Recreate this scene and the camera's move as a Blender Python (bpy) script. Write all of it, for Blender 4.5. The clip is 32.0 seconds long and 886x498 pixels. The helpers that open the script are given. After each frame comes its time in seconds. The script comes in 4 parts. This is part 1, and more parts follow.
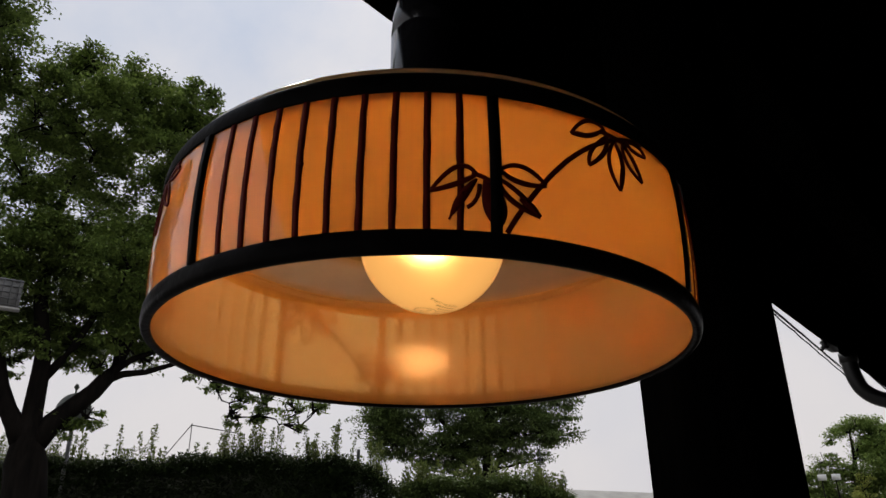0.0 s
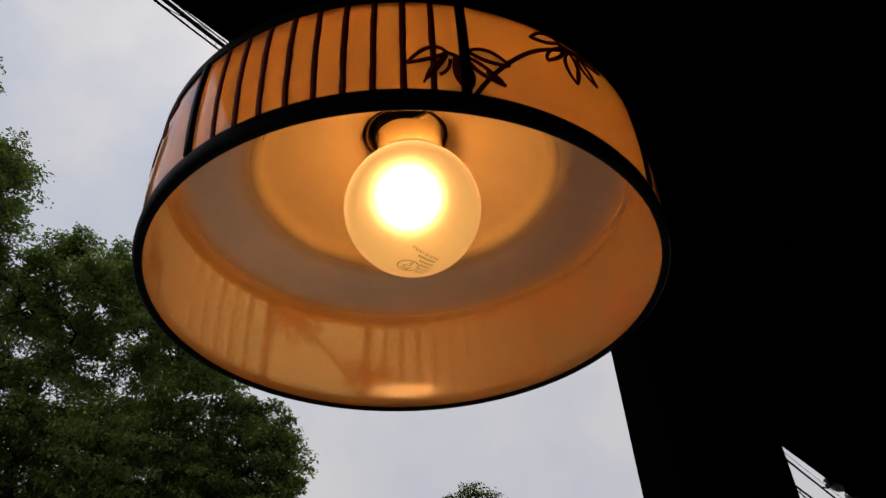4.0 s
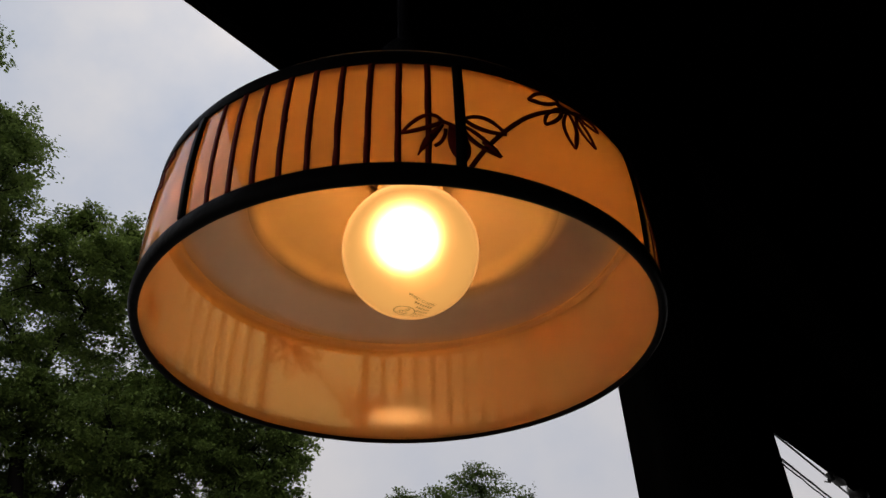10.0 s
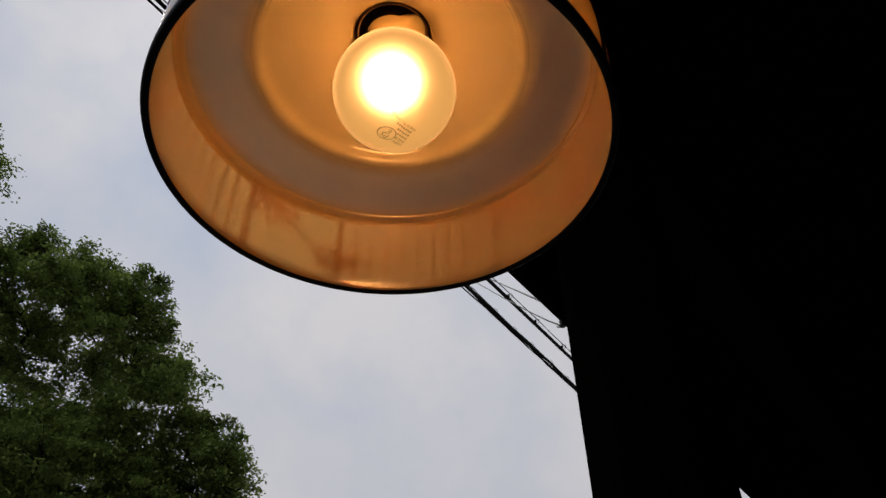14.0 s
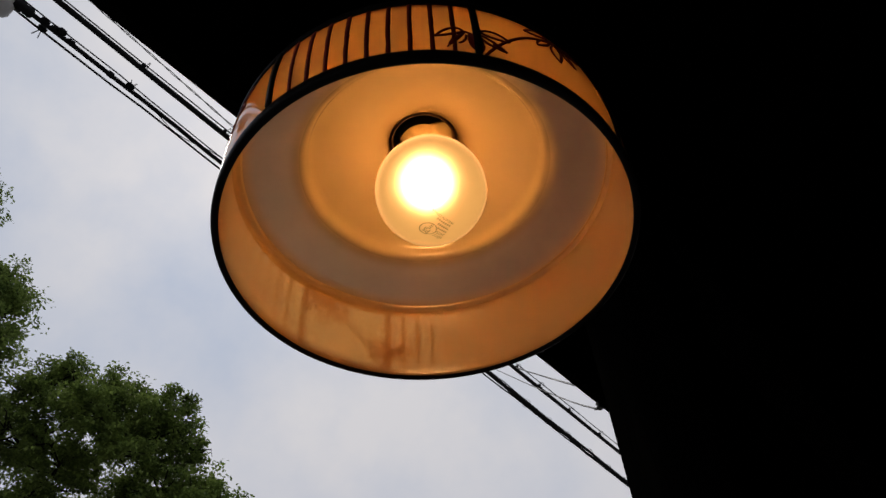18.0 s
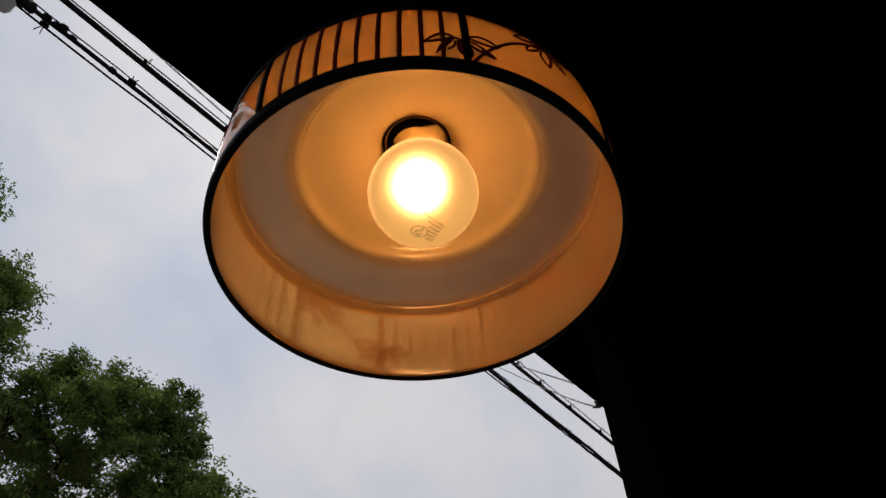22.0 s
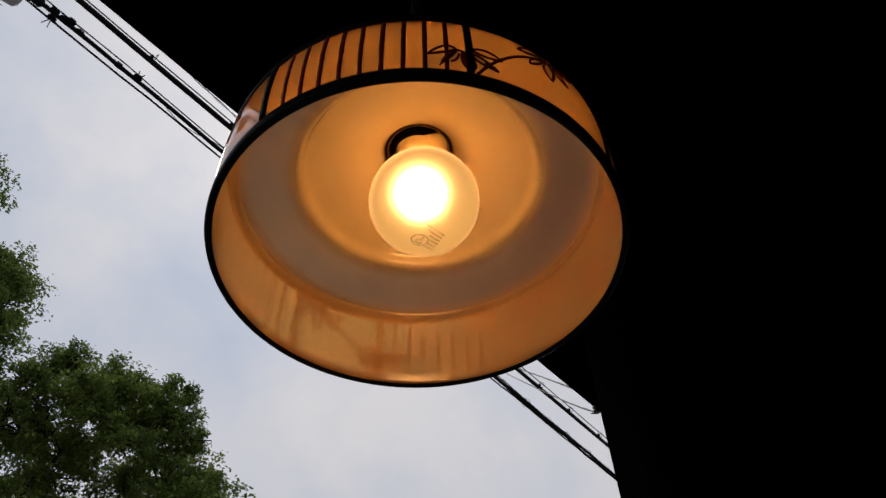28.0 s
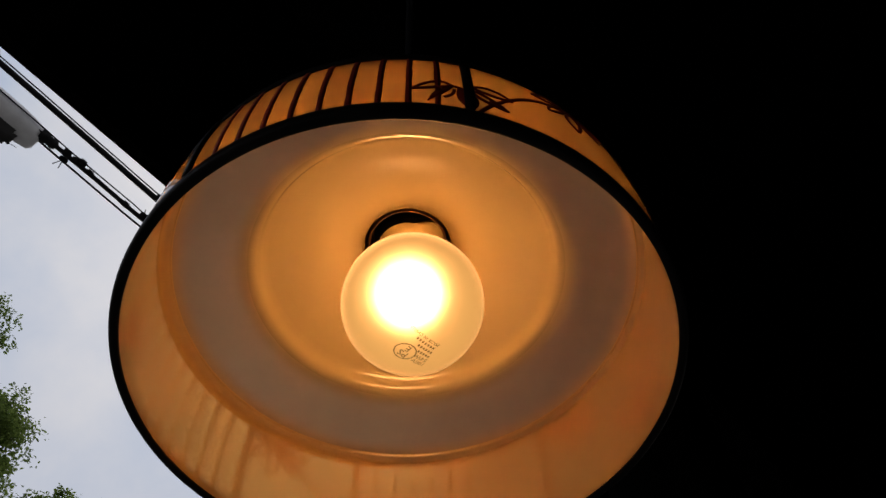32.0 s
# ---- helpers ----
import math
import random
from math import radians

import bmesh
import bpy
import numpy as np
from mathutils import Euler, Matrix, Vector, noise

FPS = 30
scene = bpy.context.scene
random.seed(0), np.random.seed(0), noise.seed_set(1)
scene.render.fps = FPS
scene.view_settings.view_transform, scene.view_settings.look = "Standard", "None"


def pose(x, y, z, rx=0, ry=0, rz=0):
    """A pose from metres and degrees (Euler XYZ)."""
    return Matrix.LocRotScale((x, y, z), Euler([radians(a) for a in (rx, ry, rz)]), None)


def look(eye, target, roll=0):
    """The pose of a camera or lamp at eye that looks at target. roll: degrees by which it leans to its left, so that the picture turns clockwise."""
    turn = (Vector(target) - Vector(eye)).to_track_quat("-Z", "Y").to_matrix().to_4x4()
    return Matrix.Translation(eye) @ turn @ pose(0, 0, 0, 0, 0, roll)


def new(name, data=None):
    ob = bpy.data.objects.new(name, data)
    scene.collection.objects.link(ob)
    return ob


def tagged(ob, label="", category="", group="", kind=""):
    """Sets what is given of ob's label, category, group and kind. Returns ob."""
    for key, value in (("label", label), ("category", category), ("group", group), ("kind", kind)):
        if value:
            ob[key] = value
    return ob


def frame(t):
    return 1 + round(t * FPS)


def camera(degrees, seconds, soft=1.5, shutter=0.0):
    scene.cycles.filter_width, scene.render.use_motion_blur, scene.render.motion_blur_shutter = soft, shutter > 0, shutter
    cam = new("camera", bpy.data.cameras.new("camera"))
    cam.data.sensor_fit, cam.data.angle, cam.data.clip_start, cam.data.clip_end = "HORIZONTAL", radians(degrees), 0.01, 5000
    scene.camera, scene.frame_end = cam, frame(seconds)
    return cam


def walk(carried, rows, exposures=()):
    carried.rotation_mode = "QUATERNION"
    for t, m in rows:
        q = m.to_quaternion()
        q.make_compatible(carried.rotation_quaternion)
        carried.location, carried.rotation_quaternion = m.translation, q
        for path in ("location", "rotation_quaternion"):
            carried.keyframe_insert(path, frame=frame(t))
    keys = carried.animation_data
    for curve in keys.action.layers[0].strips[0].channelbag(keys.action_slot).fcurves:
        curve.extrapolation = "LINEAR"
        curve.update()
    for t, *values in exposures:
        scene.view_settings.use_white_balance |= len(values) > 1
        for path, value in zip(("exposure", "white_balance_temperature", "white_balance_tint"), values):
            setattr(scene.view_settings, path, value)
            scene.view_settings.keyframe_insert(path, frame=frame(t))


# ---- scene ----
# ---------------------------------------------------------------- camera
Z0 = 1.95          # height of the lamp's reference level over the ground
FOV = 63.01
cam = camera(FOV, 32.0, soft=1.5)
PATH = [            # seconds, x, y, z from the lamp's foot, yaw, pitch, roll
    (0.0, 0.0208, -0.4322, -0.1060, 1.38, 23.10, -0.61),
    (0.5, 0.0147, -0.4214, -0.1615, 0.86, 24.57, -1.02),
    (1.0, 0.0114, -0.4106, -0.2340, -0.30, 30.69, -2.43),
    (1.5, 0.0181, -0.3917, -0.2525, -0.93, 34.13, -2.97),
    (2.0, 0.0205, -0.3736, -0.2497, -0.48, 35.90, -3.58),
    (2.5, 0.0180, -0.3790, -0.2453, -0.74, 37.19, -4.23),
    (3.0, 0.0215, -0.3840, -0.2429, -0.73, 37.18, -4.33),
    (3.5, 0.0170, -0.3799, -0.2426, -0.75, 37.10, -4.28),
    (5.5, 0.0208, -0.3986, -0.2225, -0.37, 35.46, -2.71),
    (6.0, 0.0194, -0.3921, -0.2201, -0.39, 35.38, -2.58),
    (6.5, 0.0128, -0.3847, -0.2139, -0.39, 35.44, -2.45),
    (7.0, 0.0130, -0.3863, -0.2114, -0.09, 35.48, -2.13),
    (7.5, 0.0122, -0.3816, -0.2096, 0.07, 35.50, -2.11),
    (8.0, 0.0138, -0.3861, -0.2051, 0.07, 35.62, -2.27),
    (8.5, 0.0205, -0.4028, -0.2012, 0.20, 35.69, -2.19),
    (9.0, 0.0194, -0.3978, -0.2019, 0.26, 35.68, -2.27),
    (9.5, 0.0211, -0.3986, -0.2040, 0.15, 35.56, -2.47),
    (10.0, 0.0274, -0.4069, -0.2038, 0.23, 35.21, -2.46),
    (10.5, 0.0207, -0.3959, -0.2070, 0.19, 34.98, -2.49),
    (11.0, 0.0231, -0.3917, -0.2150, 0.24, 34.36, -2.33),
    (11.5, 0.0206, -0.3898, -0.2390, 0.16, 33.49, -2.28),
    (12.0, 0.0093, -0.3663, -0.2775, -0.08, 32.12, -2.33),
    (12.5, 0.0115, -0.3640, -0.2833, -0.42, 30.72, -2.59),
    (13.0, 0.0272, -0.3602, -0.3071, -2.47, 32.51, -0.36),
    (13.5, 0.0202, -0.3426, -0.3485, -3.72, 35.39, 1.27),
    (14.0, 0.0136, -0.3519, -0.3627, -3.92, 39.36, -1.27),
    (14.5, 0.0086, -0.3785, -0.3842, -4.30, 46.33, -5.75),
    (16.5, -0.0014, -0.3890, -0.3987, -2.82, 47.24, -5.29),
    (17.0, -0.0023, -0.3956, -0.3978, -2.61, 47.19, -5.24),
    (17.5, 0.0007, -0.3846, -0.3977, -2.25, 47.01, -4.95),
    (18.0, -0.0061, -0.3796, -0.3986, -2.27, 47.00, -5.12),
    (18.5, -0.0013, -0.3851, -0.3978, -2.29, 46.98, -4.99),
    (19.0, -0.0010, -0.3805, -0.3999, -2.10, 46.57, -4.53),
    (19.5, -0.0044, -0.3860, -0.4017, -2.00, 46.36, -4.27),
    (20.0, 0.0019, -0.3942, -0.4019, -1.88, 46.42, -4.23),
    (20.5, 0.0021, -0.3903, -0.4010, -1.87, 46.50, -4.27),
    (21.0, -0.0009, -0.3918, -0.4000, -1.97, 46.58, -4.53),
    (21.5, 0.0047, -0.3930, -0.3991, -1.98, 46.67, -4.70),
    (22.0, 0.0029, -0.3860, -0.3988, -2.00, 46.73, -4.74),
    (22.5, 0.0023, -0.3887, -0.3958, -2.08, 46.78, -4.79),
    (23.0, 0.0084, -0.3905, -0.3956, -2.16, 46.86, -4.86),
    (23.5, 0.0074, -0.3874, -0.3968, -2.27, 46.93, -4.83),
    (24.0, 0.0073, -0.3925, -0.3999, -2.35, 46.92, -4.71),
    (24.5, 0.0099, -0.3925, -0.3986, -2.34, 46.80, -4.57),
    (25.0, 0.0035, -0.3877, -0.3986, -2.36, 46.75, -4.47),
    (25.5, 0.0057, -0.3913, -0.3987, -2.27, 46.69, -4.33),
    (27.5, 0.0083, -0.3884, -0.3948, -1.81, 46.75, -3.48),
    (28.0, 0.0050, -0.3927, -0.3956, -1.75, 46.77, -3.37),
    (28.5, 0.0063, -0.3952, -0.3934, -1.65, 46.75, -3.27),
    (29.0, 0.0180, -0.3019, -0.3591, -1.97, 48.39, -3.88),
    (29.5, 0.0321, -0.2560, -0.3380, -1.91, 51.05, -3.28),
    (30.0, 0.0423, -0.2546, -0.3349, -2.18, 51.99, -3.38),
    (30.5, 0.0340, -0.2594, -0.3265, -2.34, 54.21, -3.17),
    (31.0, 0.0298, -0.2655, -0.3169, -2.63, 56.62, -3.54),
    (31.5, 0.0263, -0.2799, -0.3062, -2.91, 57.94, -3.77),
    (32.0, 0.0140, -0.2826, -0.3030, -2.40, 57.90, -3.95),
]


def cam_pose(x, y, z, yaw, pitch, roll):
    cy, sy, cp, sp = math.cos(radians(yaw)), math.sin(radians(yaw)), math.cos(radians(pitch)), math.sin(radians(pitch))
    eye = Vector((x, y, z + Z0))
    return look(eye, eye + Vector((-sy * cp, cy * cp, sp)), roll)


EXPOSURES = [(0.0, 0.28, 6780, 10), (1.0, 0.22, 6780, 10), (2.0, 0.04, 6780, 10), (10.0, 0.02, 6780, 10), (12.0, -0.08, 6700, 10), (13.0, -0.10, 6700, 10), (15.0, 0.0, 6700, 10), (32.0, 0.04, 6700, 10)]
walk(cam, [(row[0], cam_pose(*row[1:])) for row in PATH], EXPOSURES)

# ---------------------------------------------------------------- light
SUN_EL, SUN_AZ = radians(57), radians(-18)
world = bpy.data.worlds.new("overcast_sky")
scene.world = world
world.use_nodes = True
wn, wl = world.node_tree.nodes, world.node_tree.links
wn.clear()
w_out = wn.new("ShaderNodeOutputWorld")
w_bg = wn.new("ShaderNodeBackground")
w_sky = wn.new("ShaderNodeTexSky")
w_sky.sky_type = "NISHITA"
w_sky.sun_disc = False
w_sky.sun_elevation, w_sky.sun_rotation = SUN_EL, SUN_AZ
w_sky.air_density, w_sky.dust_density = 1.0, 2.0
w_scale = wn.new("ShaderNodeMixRGB")
w_scale.blend_type = "MULTIPLY"
w_scale.inputs[0].default_value = 1.0
w_scale.inputs[2].default_value = (0.075, 0.075, 0.075, 1)
w_geo = wn.new("ShaderNodeTexCoord")
w_noise = wn.new("ShaderNodeTexNoise")
w_noise.inputs["Scale"].default_value = 2.6
w_noise.inputs["Detail"].default_value = 7.0
w_noise.inputs["Roughness"].default_value = 0.55
w_ramp = wn.new("ShaderNodeValToRGB")
w_ramp.color_ramp.elements[0].position, w_ramp.color_ramp.elements[0].color = 0.36, (0.40, 0.48, 0.63, 1)
w_ramp.color_ramp.elements[1].position, w_ramp.color_ramp.elements[1].color = 0.62, (0.655, 0.66, 0.70, 1)
w_mix = wn.new("ShaderNodeMixRGB")
w_mix.inputs[0].default_value = 0.88
w_bg.inputs["Strength"].default_value = 1.0
wl.new(w_geo.outputs["Generated"], w_noise.inputs["Vector"])
wl.new(w_noise.outputs["Fac"], w_ramp.inputs[0])
wl.new(w_sky.outputs[0], w_scale.inputs[1])
wl.new(w_scale.outputs[0], w_mix.inputs[1])
wl.new(w_ramp.outputs[0], w_mix.inputs[2])
w_sep = wn.new("ShaderNodeSeparateXYZ")
w_low = wn.new("ShaderNodeMapRange")
w_low.inputs["From Min"].default_value, w_low.inputs["From Max"].default_value = 0.0, 0.75
w_low.inputs["To Min"].default_value, w_low.inputs["To Max"].default_value = 0.85, 0.0
w_warm = wn.new("ShaderNodeMixRGB")
w_warm.inputs[2].default_value = (0.57, 0.55, 0.57, 1)
wl.new(w_geo.outputs["Generated"], w_sep.inputs[0])
wl.new(w_sep.outputs["Z"], w_low.inputs["Value"])
wl.new(w_low.outputs[0], w_warm.inputs[0])
wl.new(w_mix.outputs[0], w_warm.inputs[1])
wl.new(w_warm.outputs[0], w_bg.inputs[0])
wl.new(w_bg.outputs[0], w_out.inputs[0])

sun = new("sun", bpy.data.lights.new("sun", "SUN"))
sun.data.energy, sun.data.angle, sun.data.color = 1.5, radians(20), (1.0, 0.96, 0.9)
sun_way = Vector((math.sin(SUN_AZ) * math.cos(SUN_EL), math.cos(SUN_AZ) * math.cos(SUN_EL), math.sin(SUN_EL)))
sun.matrix_world = look(sun_way * 50, (0, 0, 0))

BULB = Vector((0.0034, 0.0023, 0.0845))   # centre of the globe, from the lamp's foot
BULB_R = 0.0475
glow = new("bulb_filament", bpy.data.lights.new("bulb_filament", "POINT"))
glow.data.energy, glow.data.shadow_soft_size, glow.data.color = 2.1, 0.013, (1.0, 0.405, 0.105)
glow.location = BULB + Vector((-0.002, 0, Z0 + 0.008))


# ---------------------------------------------------------------- materials
def node_mat(name):
    m = bpy.data.materials.new(name)
    m.use_nodes = True
    nt = m.node_tree
    nt.nodes.clear()
    out = nt.nodes.new("ShaderNodeOutputMaterial")
    return m, nt.nodes, nt.links, out


def coloured(nodes, links, dark, light, scale, detail=5.0, coord="Object", rough=0.6, low=0.35, high=0.68, stretch=(1, 1, 1)):
    tc = nodes.new("ShaderNodeTexCoord")
    mp = nodes.new("ShaderNodeMapping")
    mp.inputs["Scale"].default_value = stretch
    nz = nodes.new("ShaderNodeTexNoise")
    nz.inputs["Scale"].default_value, nz.inputs["Detail"].default_value, nz.inputs["Roughness"].default_value = scale, detail, rough
    rp = nodes.new("ShaderNodeValToRGB")
    rp.color_ramp.elements[0].position, rp.color_ramp.elements[0].color = low, (*dark, 1)
    rp.color_ramp.elements[1].position, rp.color_ramp.elements[1].color = high, (*light, 1)
    links.new(tc.outputs[coord], mp.inputs[0])
    links.new(mp.outputs[0], nz.inputs["Vector"])
    links.new(nz.outputs["Fac"], rp.inputs[0])
    return rp, nz


def plain(name, dark, light, scale=6.0, rough=0.6, metal=0.0, bump=0.15, bump_scale=40.0, stretch=(1, 1, 1), coat=0.0, spec=0.5, span=0.12):
    m, n, l, out = node_mat(name)
    b = n.new("ShaderNodeBsdfPrincipled")
    rp, nz = coloured(n, l, dark, light, scale, stretch=stretch)
    fine = n.new("ShaderNodeTexNoise")
    fine.inputs["Scale"].default_value, fine.inputs["Detail"].default_value = bump_scale, 4
    tc = n.new("ShaderNodeTexCoord")
    mp = n.new("ShaderNodeMapping")
    mp.inputs["Scale"].default_value = stretch
    l.new(tc.outputs["Object"], mp.inputs[0])
    l.new(mp.outputs[0], fine.inputs["Vector"])
    bp = n.new("ShaderNodeBump")
    bp.inputs["Strength"].default_value, bp.inputs["Distance"].default_value = bump, 0.01
    l.new(fine.outputs["Fac"], bp.inputs["Height"])
    l.new(rp.outputs[0], b.inputs["Base Color"])
    l.new(bp.outputs[0], b.inputs["Normal"])
    rr = n.new("ShaderNodeMapRange")
    rr.inputs["To Min"].default_value, rr.inputs["To Max"].default_value = max(rough - span, 0.03), min(rough + span, 1)
    l.new(fine.outputs["Fac"], rr.inputs["Value"])
    l.new(rr.outputs[0], b.inputs["Roughness"])
    b.inputs["Metallic"].default_value = metal
    b.inputs["Coat Weight"].default_value = coat
    b.inputs["Specular IOR Level"].default_value = spec
    l.new(b.outputs[0], out.inputs[0])
    return m


def facing_gloss(n, l, level=1.0):
    """Share of gloss: four per cent straight on, rising towards grazing angles."""
    lw = n.new("ShaderNodeLayerWeight")
    lw.inputs[0].default_value = 0.5
    pw = n.new("ShaderNodeMath")
    pw.operation = "POWER"
    pw.inputs[1].default_value = 3.6
    ml = n.new("ShaderNodeMath")
    ml.operation = "MULTIPLY_ADD"
    ml.inputs[1].default_value, ml.inputs[2].default_value = 0.85 * level, 0.05 * level
    l.new(lw.outputs["Facing"], pw.inputs[0])
    l.new(pw.outputs[0], ml.inputs[0])
    return ml


def sheet(name, dark, light, through_col, share, gloss_rough, scale=14.0, own=False, level=1.0, clear=0.0):
    """A translucent plastic sheet: diffuse and translucent, with a gloss on top."""
    m, n, l, out = node_mat(name)
    rp, nz = coloured(n, l, dark, light, scale, detail=6)
    d = n.new("ShaderNodeBsdfDiffuse")
    t = n.new("ShaderNodeBsdfTranslucent")
    mx = n.new("ShaderNodeMixShader")
    mx.inputs[0].default_value = share
    l.new(rp.outputs[0], d.inputs[0])
    tint = n.new("ShaderNodeMixRGB")
    tint.blend_type = "MULTIPLY"
    tint.inputs[0].default_value = 1.0
    tint.inputs[2].default_value = (*through_col, 1)
    l.new(rp.outputs[0], tint.inputs[1])
    if own:
        t.inputs[0].default_value = (*through_col, 1)
    else:
        l.new(tint.outputs[0], t.inputs[0])
    l.new(d.outputs[0], mx.inputs[1])
    l.new(t.outputs[0], mx.inputs[2])
    last = mx
    if clear:
        tr = n.new("ShaderNodeBsdfTransparent")
        last = n.new("ShaderNodeMixShader")
        last.inputs[0].default_value = clear
        l.new(mx.outputs[0], last.inputs[1])
        l.new(tr.outputs[0], last.inputs[2])
    g = n.new("ShaderNodeBsdfGlossy")
    g.inputs["Roughness"].default_value = gloss_rough
    fr = facing_gloss(n, l, level)
    m3 = n.new("ShaderNodeMixShader")
    l.new(fr.outputs[0], m3.inputs[0])
    l.new(last.outputs[0], m3.inputs[1])
    l.new(g.outputs[0], m3.inputs[2])
    l.new(m3.outputs[0], out.inputs[0])
    return m


def glow_edge(base, glow_tint, r0, r1):
    """A milky sheet with a soft glow painted on its edge, the tint fading from radius r0 to r1; inner or outer edge."""
    n, l = base.node_tree.nodes, base.node_tree.links
    out = [q for q in n if q.type == "OUTPUT_MATERIAL"][0]
    first = out.inputs[0].links[0].from_socket
    tc = n.new("ShaderNodeTexCoord")
    flat = n.new("ShaderNodeVectorMath")
    flat.operation = "MULTIPLY"
    flat.inputs[1].default_value = (1, 1, 0)
    ln = n.new("ShaderNodeVectorMath")
    ln.operation = "LENGTH"
    mr = n.new("ShaderNodeMapRange")
    mr.interpolation_type = "SMOOTHERSTEP"
    mr.inputs["From Min"].default_value, mr.inputs["From Max"].default_value = r0, r1
    mr.inputs["To Min"].default_value, mr.inputs["To Max"].default_value = 0.0, 1.0
    b = n.new("ShaderNodeBsdfPrincipled")
    b.inputs["Base Color"].default_value = (*glow_tint, 1)
    b.inputs["Roughness"].default_value = 0.35
    mx = n.new("ShaderNodeMixShader")
    l.new(tc.outputs["Object"], flat.inputs[0])
    l.new(flat.outputs["Vector"], ln.inputs[0])
    l.new(ln.outputs["Value"], mr.inputs["Value"])
    l.new(mr.outputs[0], mx.inputs[0])
    l.new(b.outputs[0], mx.inputs[1])
    l.new(first, mx.inputs[2])
    l.new(mx.outputs[0], out.inputs[0])
    return base


def leafy(name, dark, light):
    m, n, l, out = node_mat(name)
    geo = n.new("ShaderNodeNewGeometry")
    rp = n.new("ShaderNodeValToRGB")
    rp.color_ramp.elements[0].color, rp.color_ramp.elements[1].color = (*dark, 1), (*light, 1)
    tc = n.new("ShaderNodeTexCoord")
    nz = n.new("ShaderNodeTexNoise")
    nz.inputs["Scale"].default_value, nz.inputs["Detail"].default_value = 2.4, 3.0
    blend = n.new("ShaderNodeMix")
    blend.inputs[0].default_value = 0.55
    spread = n.new("ShaderNodeMapRange")
    spread.inputs["From Min"].default_value, spread.inputs["From Max"].default_value = 0.32, 0.68
    l.new(tc.outputs["Object"], nz.inputs["Vector"])
    l.new(nz.outputs["Fac"], spread.inputs["Value"])
    l.new(geo.outputs["Random Per Island"], blend.inputs[2])
    l.new(spread.outputs[0], blend.inputs[3])
    l.new(blend.outputs[0], rp.inputs[0])
    d = n.new("ShaderNodeBsdfPrincipled")
    d.inputs["Roughness"].default_value = 0.55
    d.inputs["Specular IOR Level"].default_value = 0.14
    t = n.new("ShaderNodeBsdfTranslucent")
    mx = n.new("ShaderNodeMixShader")
    mx.inputs[0].default_value = 0.32
    l.new(rp.outputs[0], d.inputs["Base Color"])
    l.new(rp.outputs[0], t.inputs[0])
    l.new(d.outputs[0], mx.inputs[1])
    l.new(t.outputs[0], mx.inputs[2])
    l.new(mx.outputs[0], out.inputs[0])
    return m


def bulb_glass():
    m, n, l, out = node_mat("opal_bulb_glass")
    em = n.new("ShaderNodeEmission")
    em.inputs[0].default_value = (1.0, 0.475, 0.122, 1)
    em.inputs[1].default_value = 0.70
    rf = n.new("ShaderNodeBsdfRefraction")
    rf.inputs["Roughness"].default_value, rf.inputs["IOR"].default_value = 0.57, 1.34
    rf.inputs["Color"].default_value = (0.195, 0.205, 0.25, 1)
    tr = n.new("ShaderNodeBsdfTransparent")
    tr.inputs[0].default_value = (1, 1, 1, 1)
    mx = n.new("ShaderNodeMixShader")
    mx.inputs[0].default_value = 0.024
    l.new(rf.outputs[0], mx.inputs[1])
    l.new(tr.outputs[0], mx.inputs[2])
    add = n.new("ShaderNodeAddShader")
    l.new(mx.outputs[0], add.inputs[0])
    l.new(em.outputs[0], add.inputs[1])
    g = n.new("ShaderNodeBsdfGlossy")
    g.inputs["Color"].default_value = (0.16, 0.12, 0.08, 1)
    g.inputs["Roughness"].default_value = 0.15
    fr = facing_gloss(n, l, 1.1)
    m3 = n.new("ShaderNodeMixShader")
    l.new(fr.outputs[0], m3.inputs[0])
    l.new(add.outputs[0], m3.inputs[1])
    l.new(g.outputs[0], m3.inputs[2])
    l.new(m3.outputs[0], out.inputs[0])
    return m


ORANGE = sheet("orange_acrylic", (0.70, 0.41, 0.20), (0.78, 0.465, 0.23), (1.0, 0.755, 0.345), 0.84, 0.025, own=True)
LINING = sheet("peach_lining", (0.62, 0.432, 0.218), (0.70, 0.492, 0.252), (1.0, 0.65, 0.335), 0.60, 0.055, own=True, level=0.5, clear=0.125)
WHITE = plain("cream_enamel", (0.270, 0.205, 0.112), (0.310, 0.236, 0.132), 7, 0.045, bump=0.004, bump_scale=60, span=0.012, spec=0.26)
MILKY = sheet("milky_diffuser", (0.47, 0.368, 0.308), (0.525, 0.418, 0.353), (1.0, 0.98, 0.95), 0.68, 0.12)
# bulb's halo outside the dish lip, painted into the ring's colour
glow_edge(MILKY, (0.33, 0.24, 0.13), 0.107, 0.122)
# soft orange glow along the ring's outer edge, painted likewise
glow_edge(MILKY, (0.56, 0.36, 0.18), 0.1575, 0.1415)
SHOULDER = sheet("orange_shoulder", (0.55, 0.315, 0.12), (0.63, 0.365, 0.14), (1.0, 0.66, 0.26), 0.4, 0.10, own=True)
# amber tint stands for bulb light glowing through the cover
COVER = sheet("glow_tinted_cover", (0.84, 0.60, 0.30), (0.90, 0.66, 0.35), (1, 0.86, 0.62), 0.75, 0.12, own=True)
BLACK = plain("black_lacquer", (0.005, 0.0042, 0.004), (0.011, 0.0095, 0.009), 30, 0.36, bump=0.08, bump_scale=120, spec=0.02)
MAROON = plain("maroon_print", (0.100, 0.007, 0.004), (0.140, 0.012, 0.006), 60, 0.6, bump=0.05, bump_scale=200, spec=0.08)
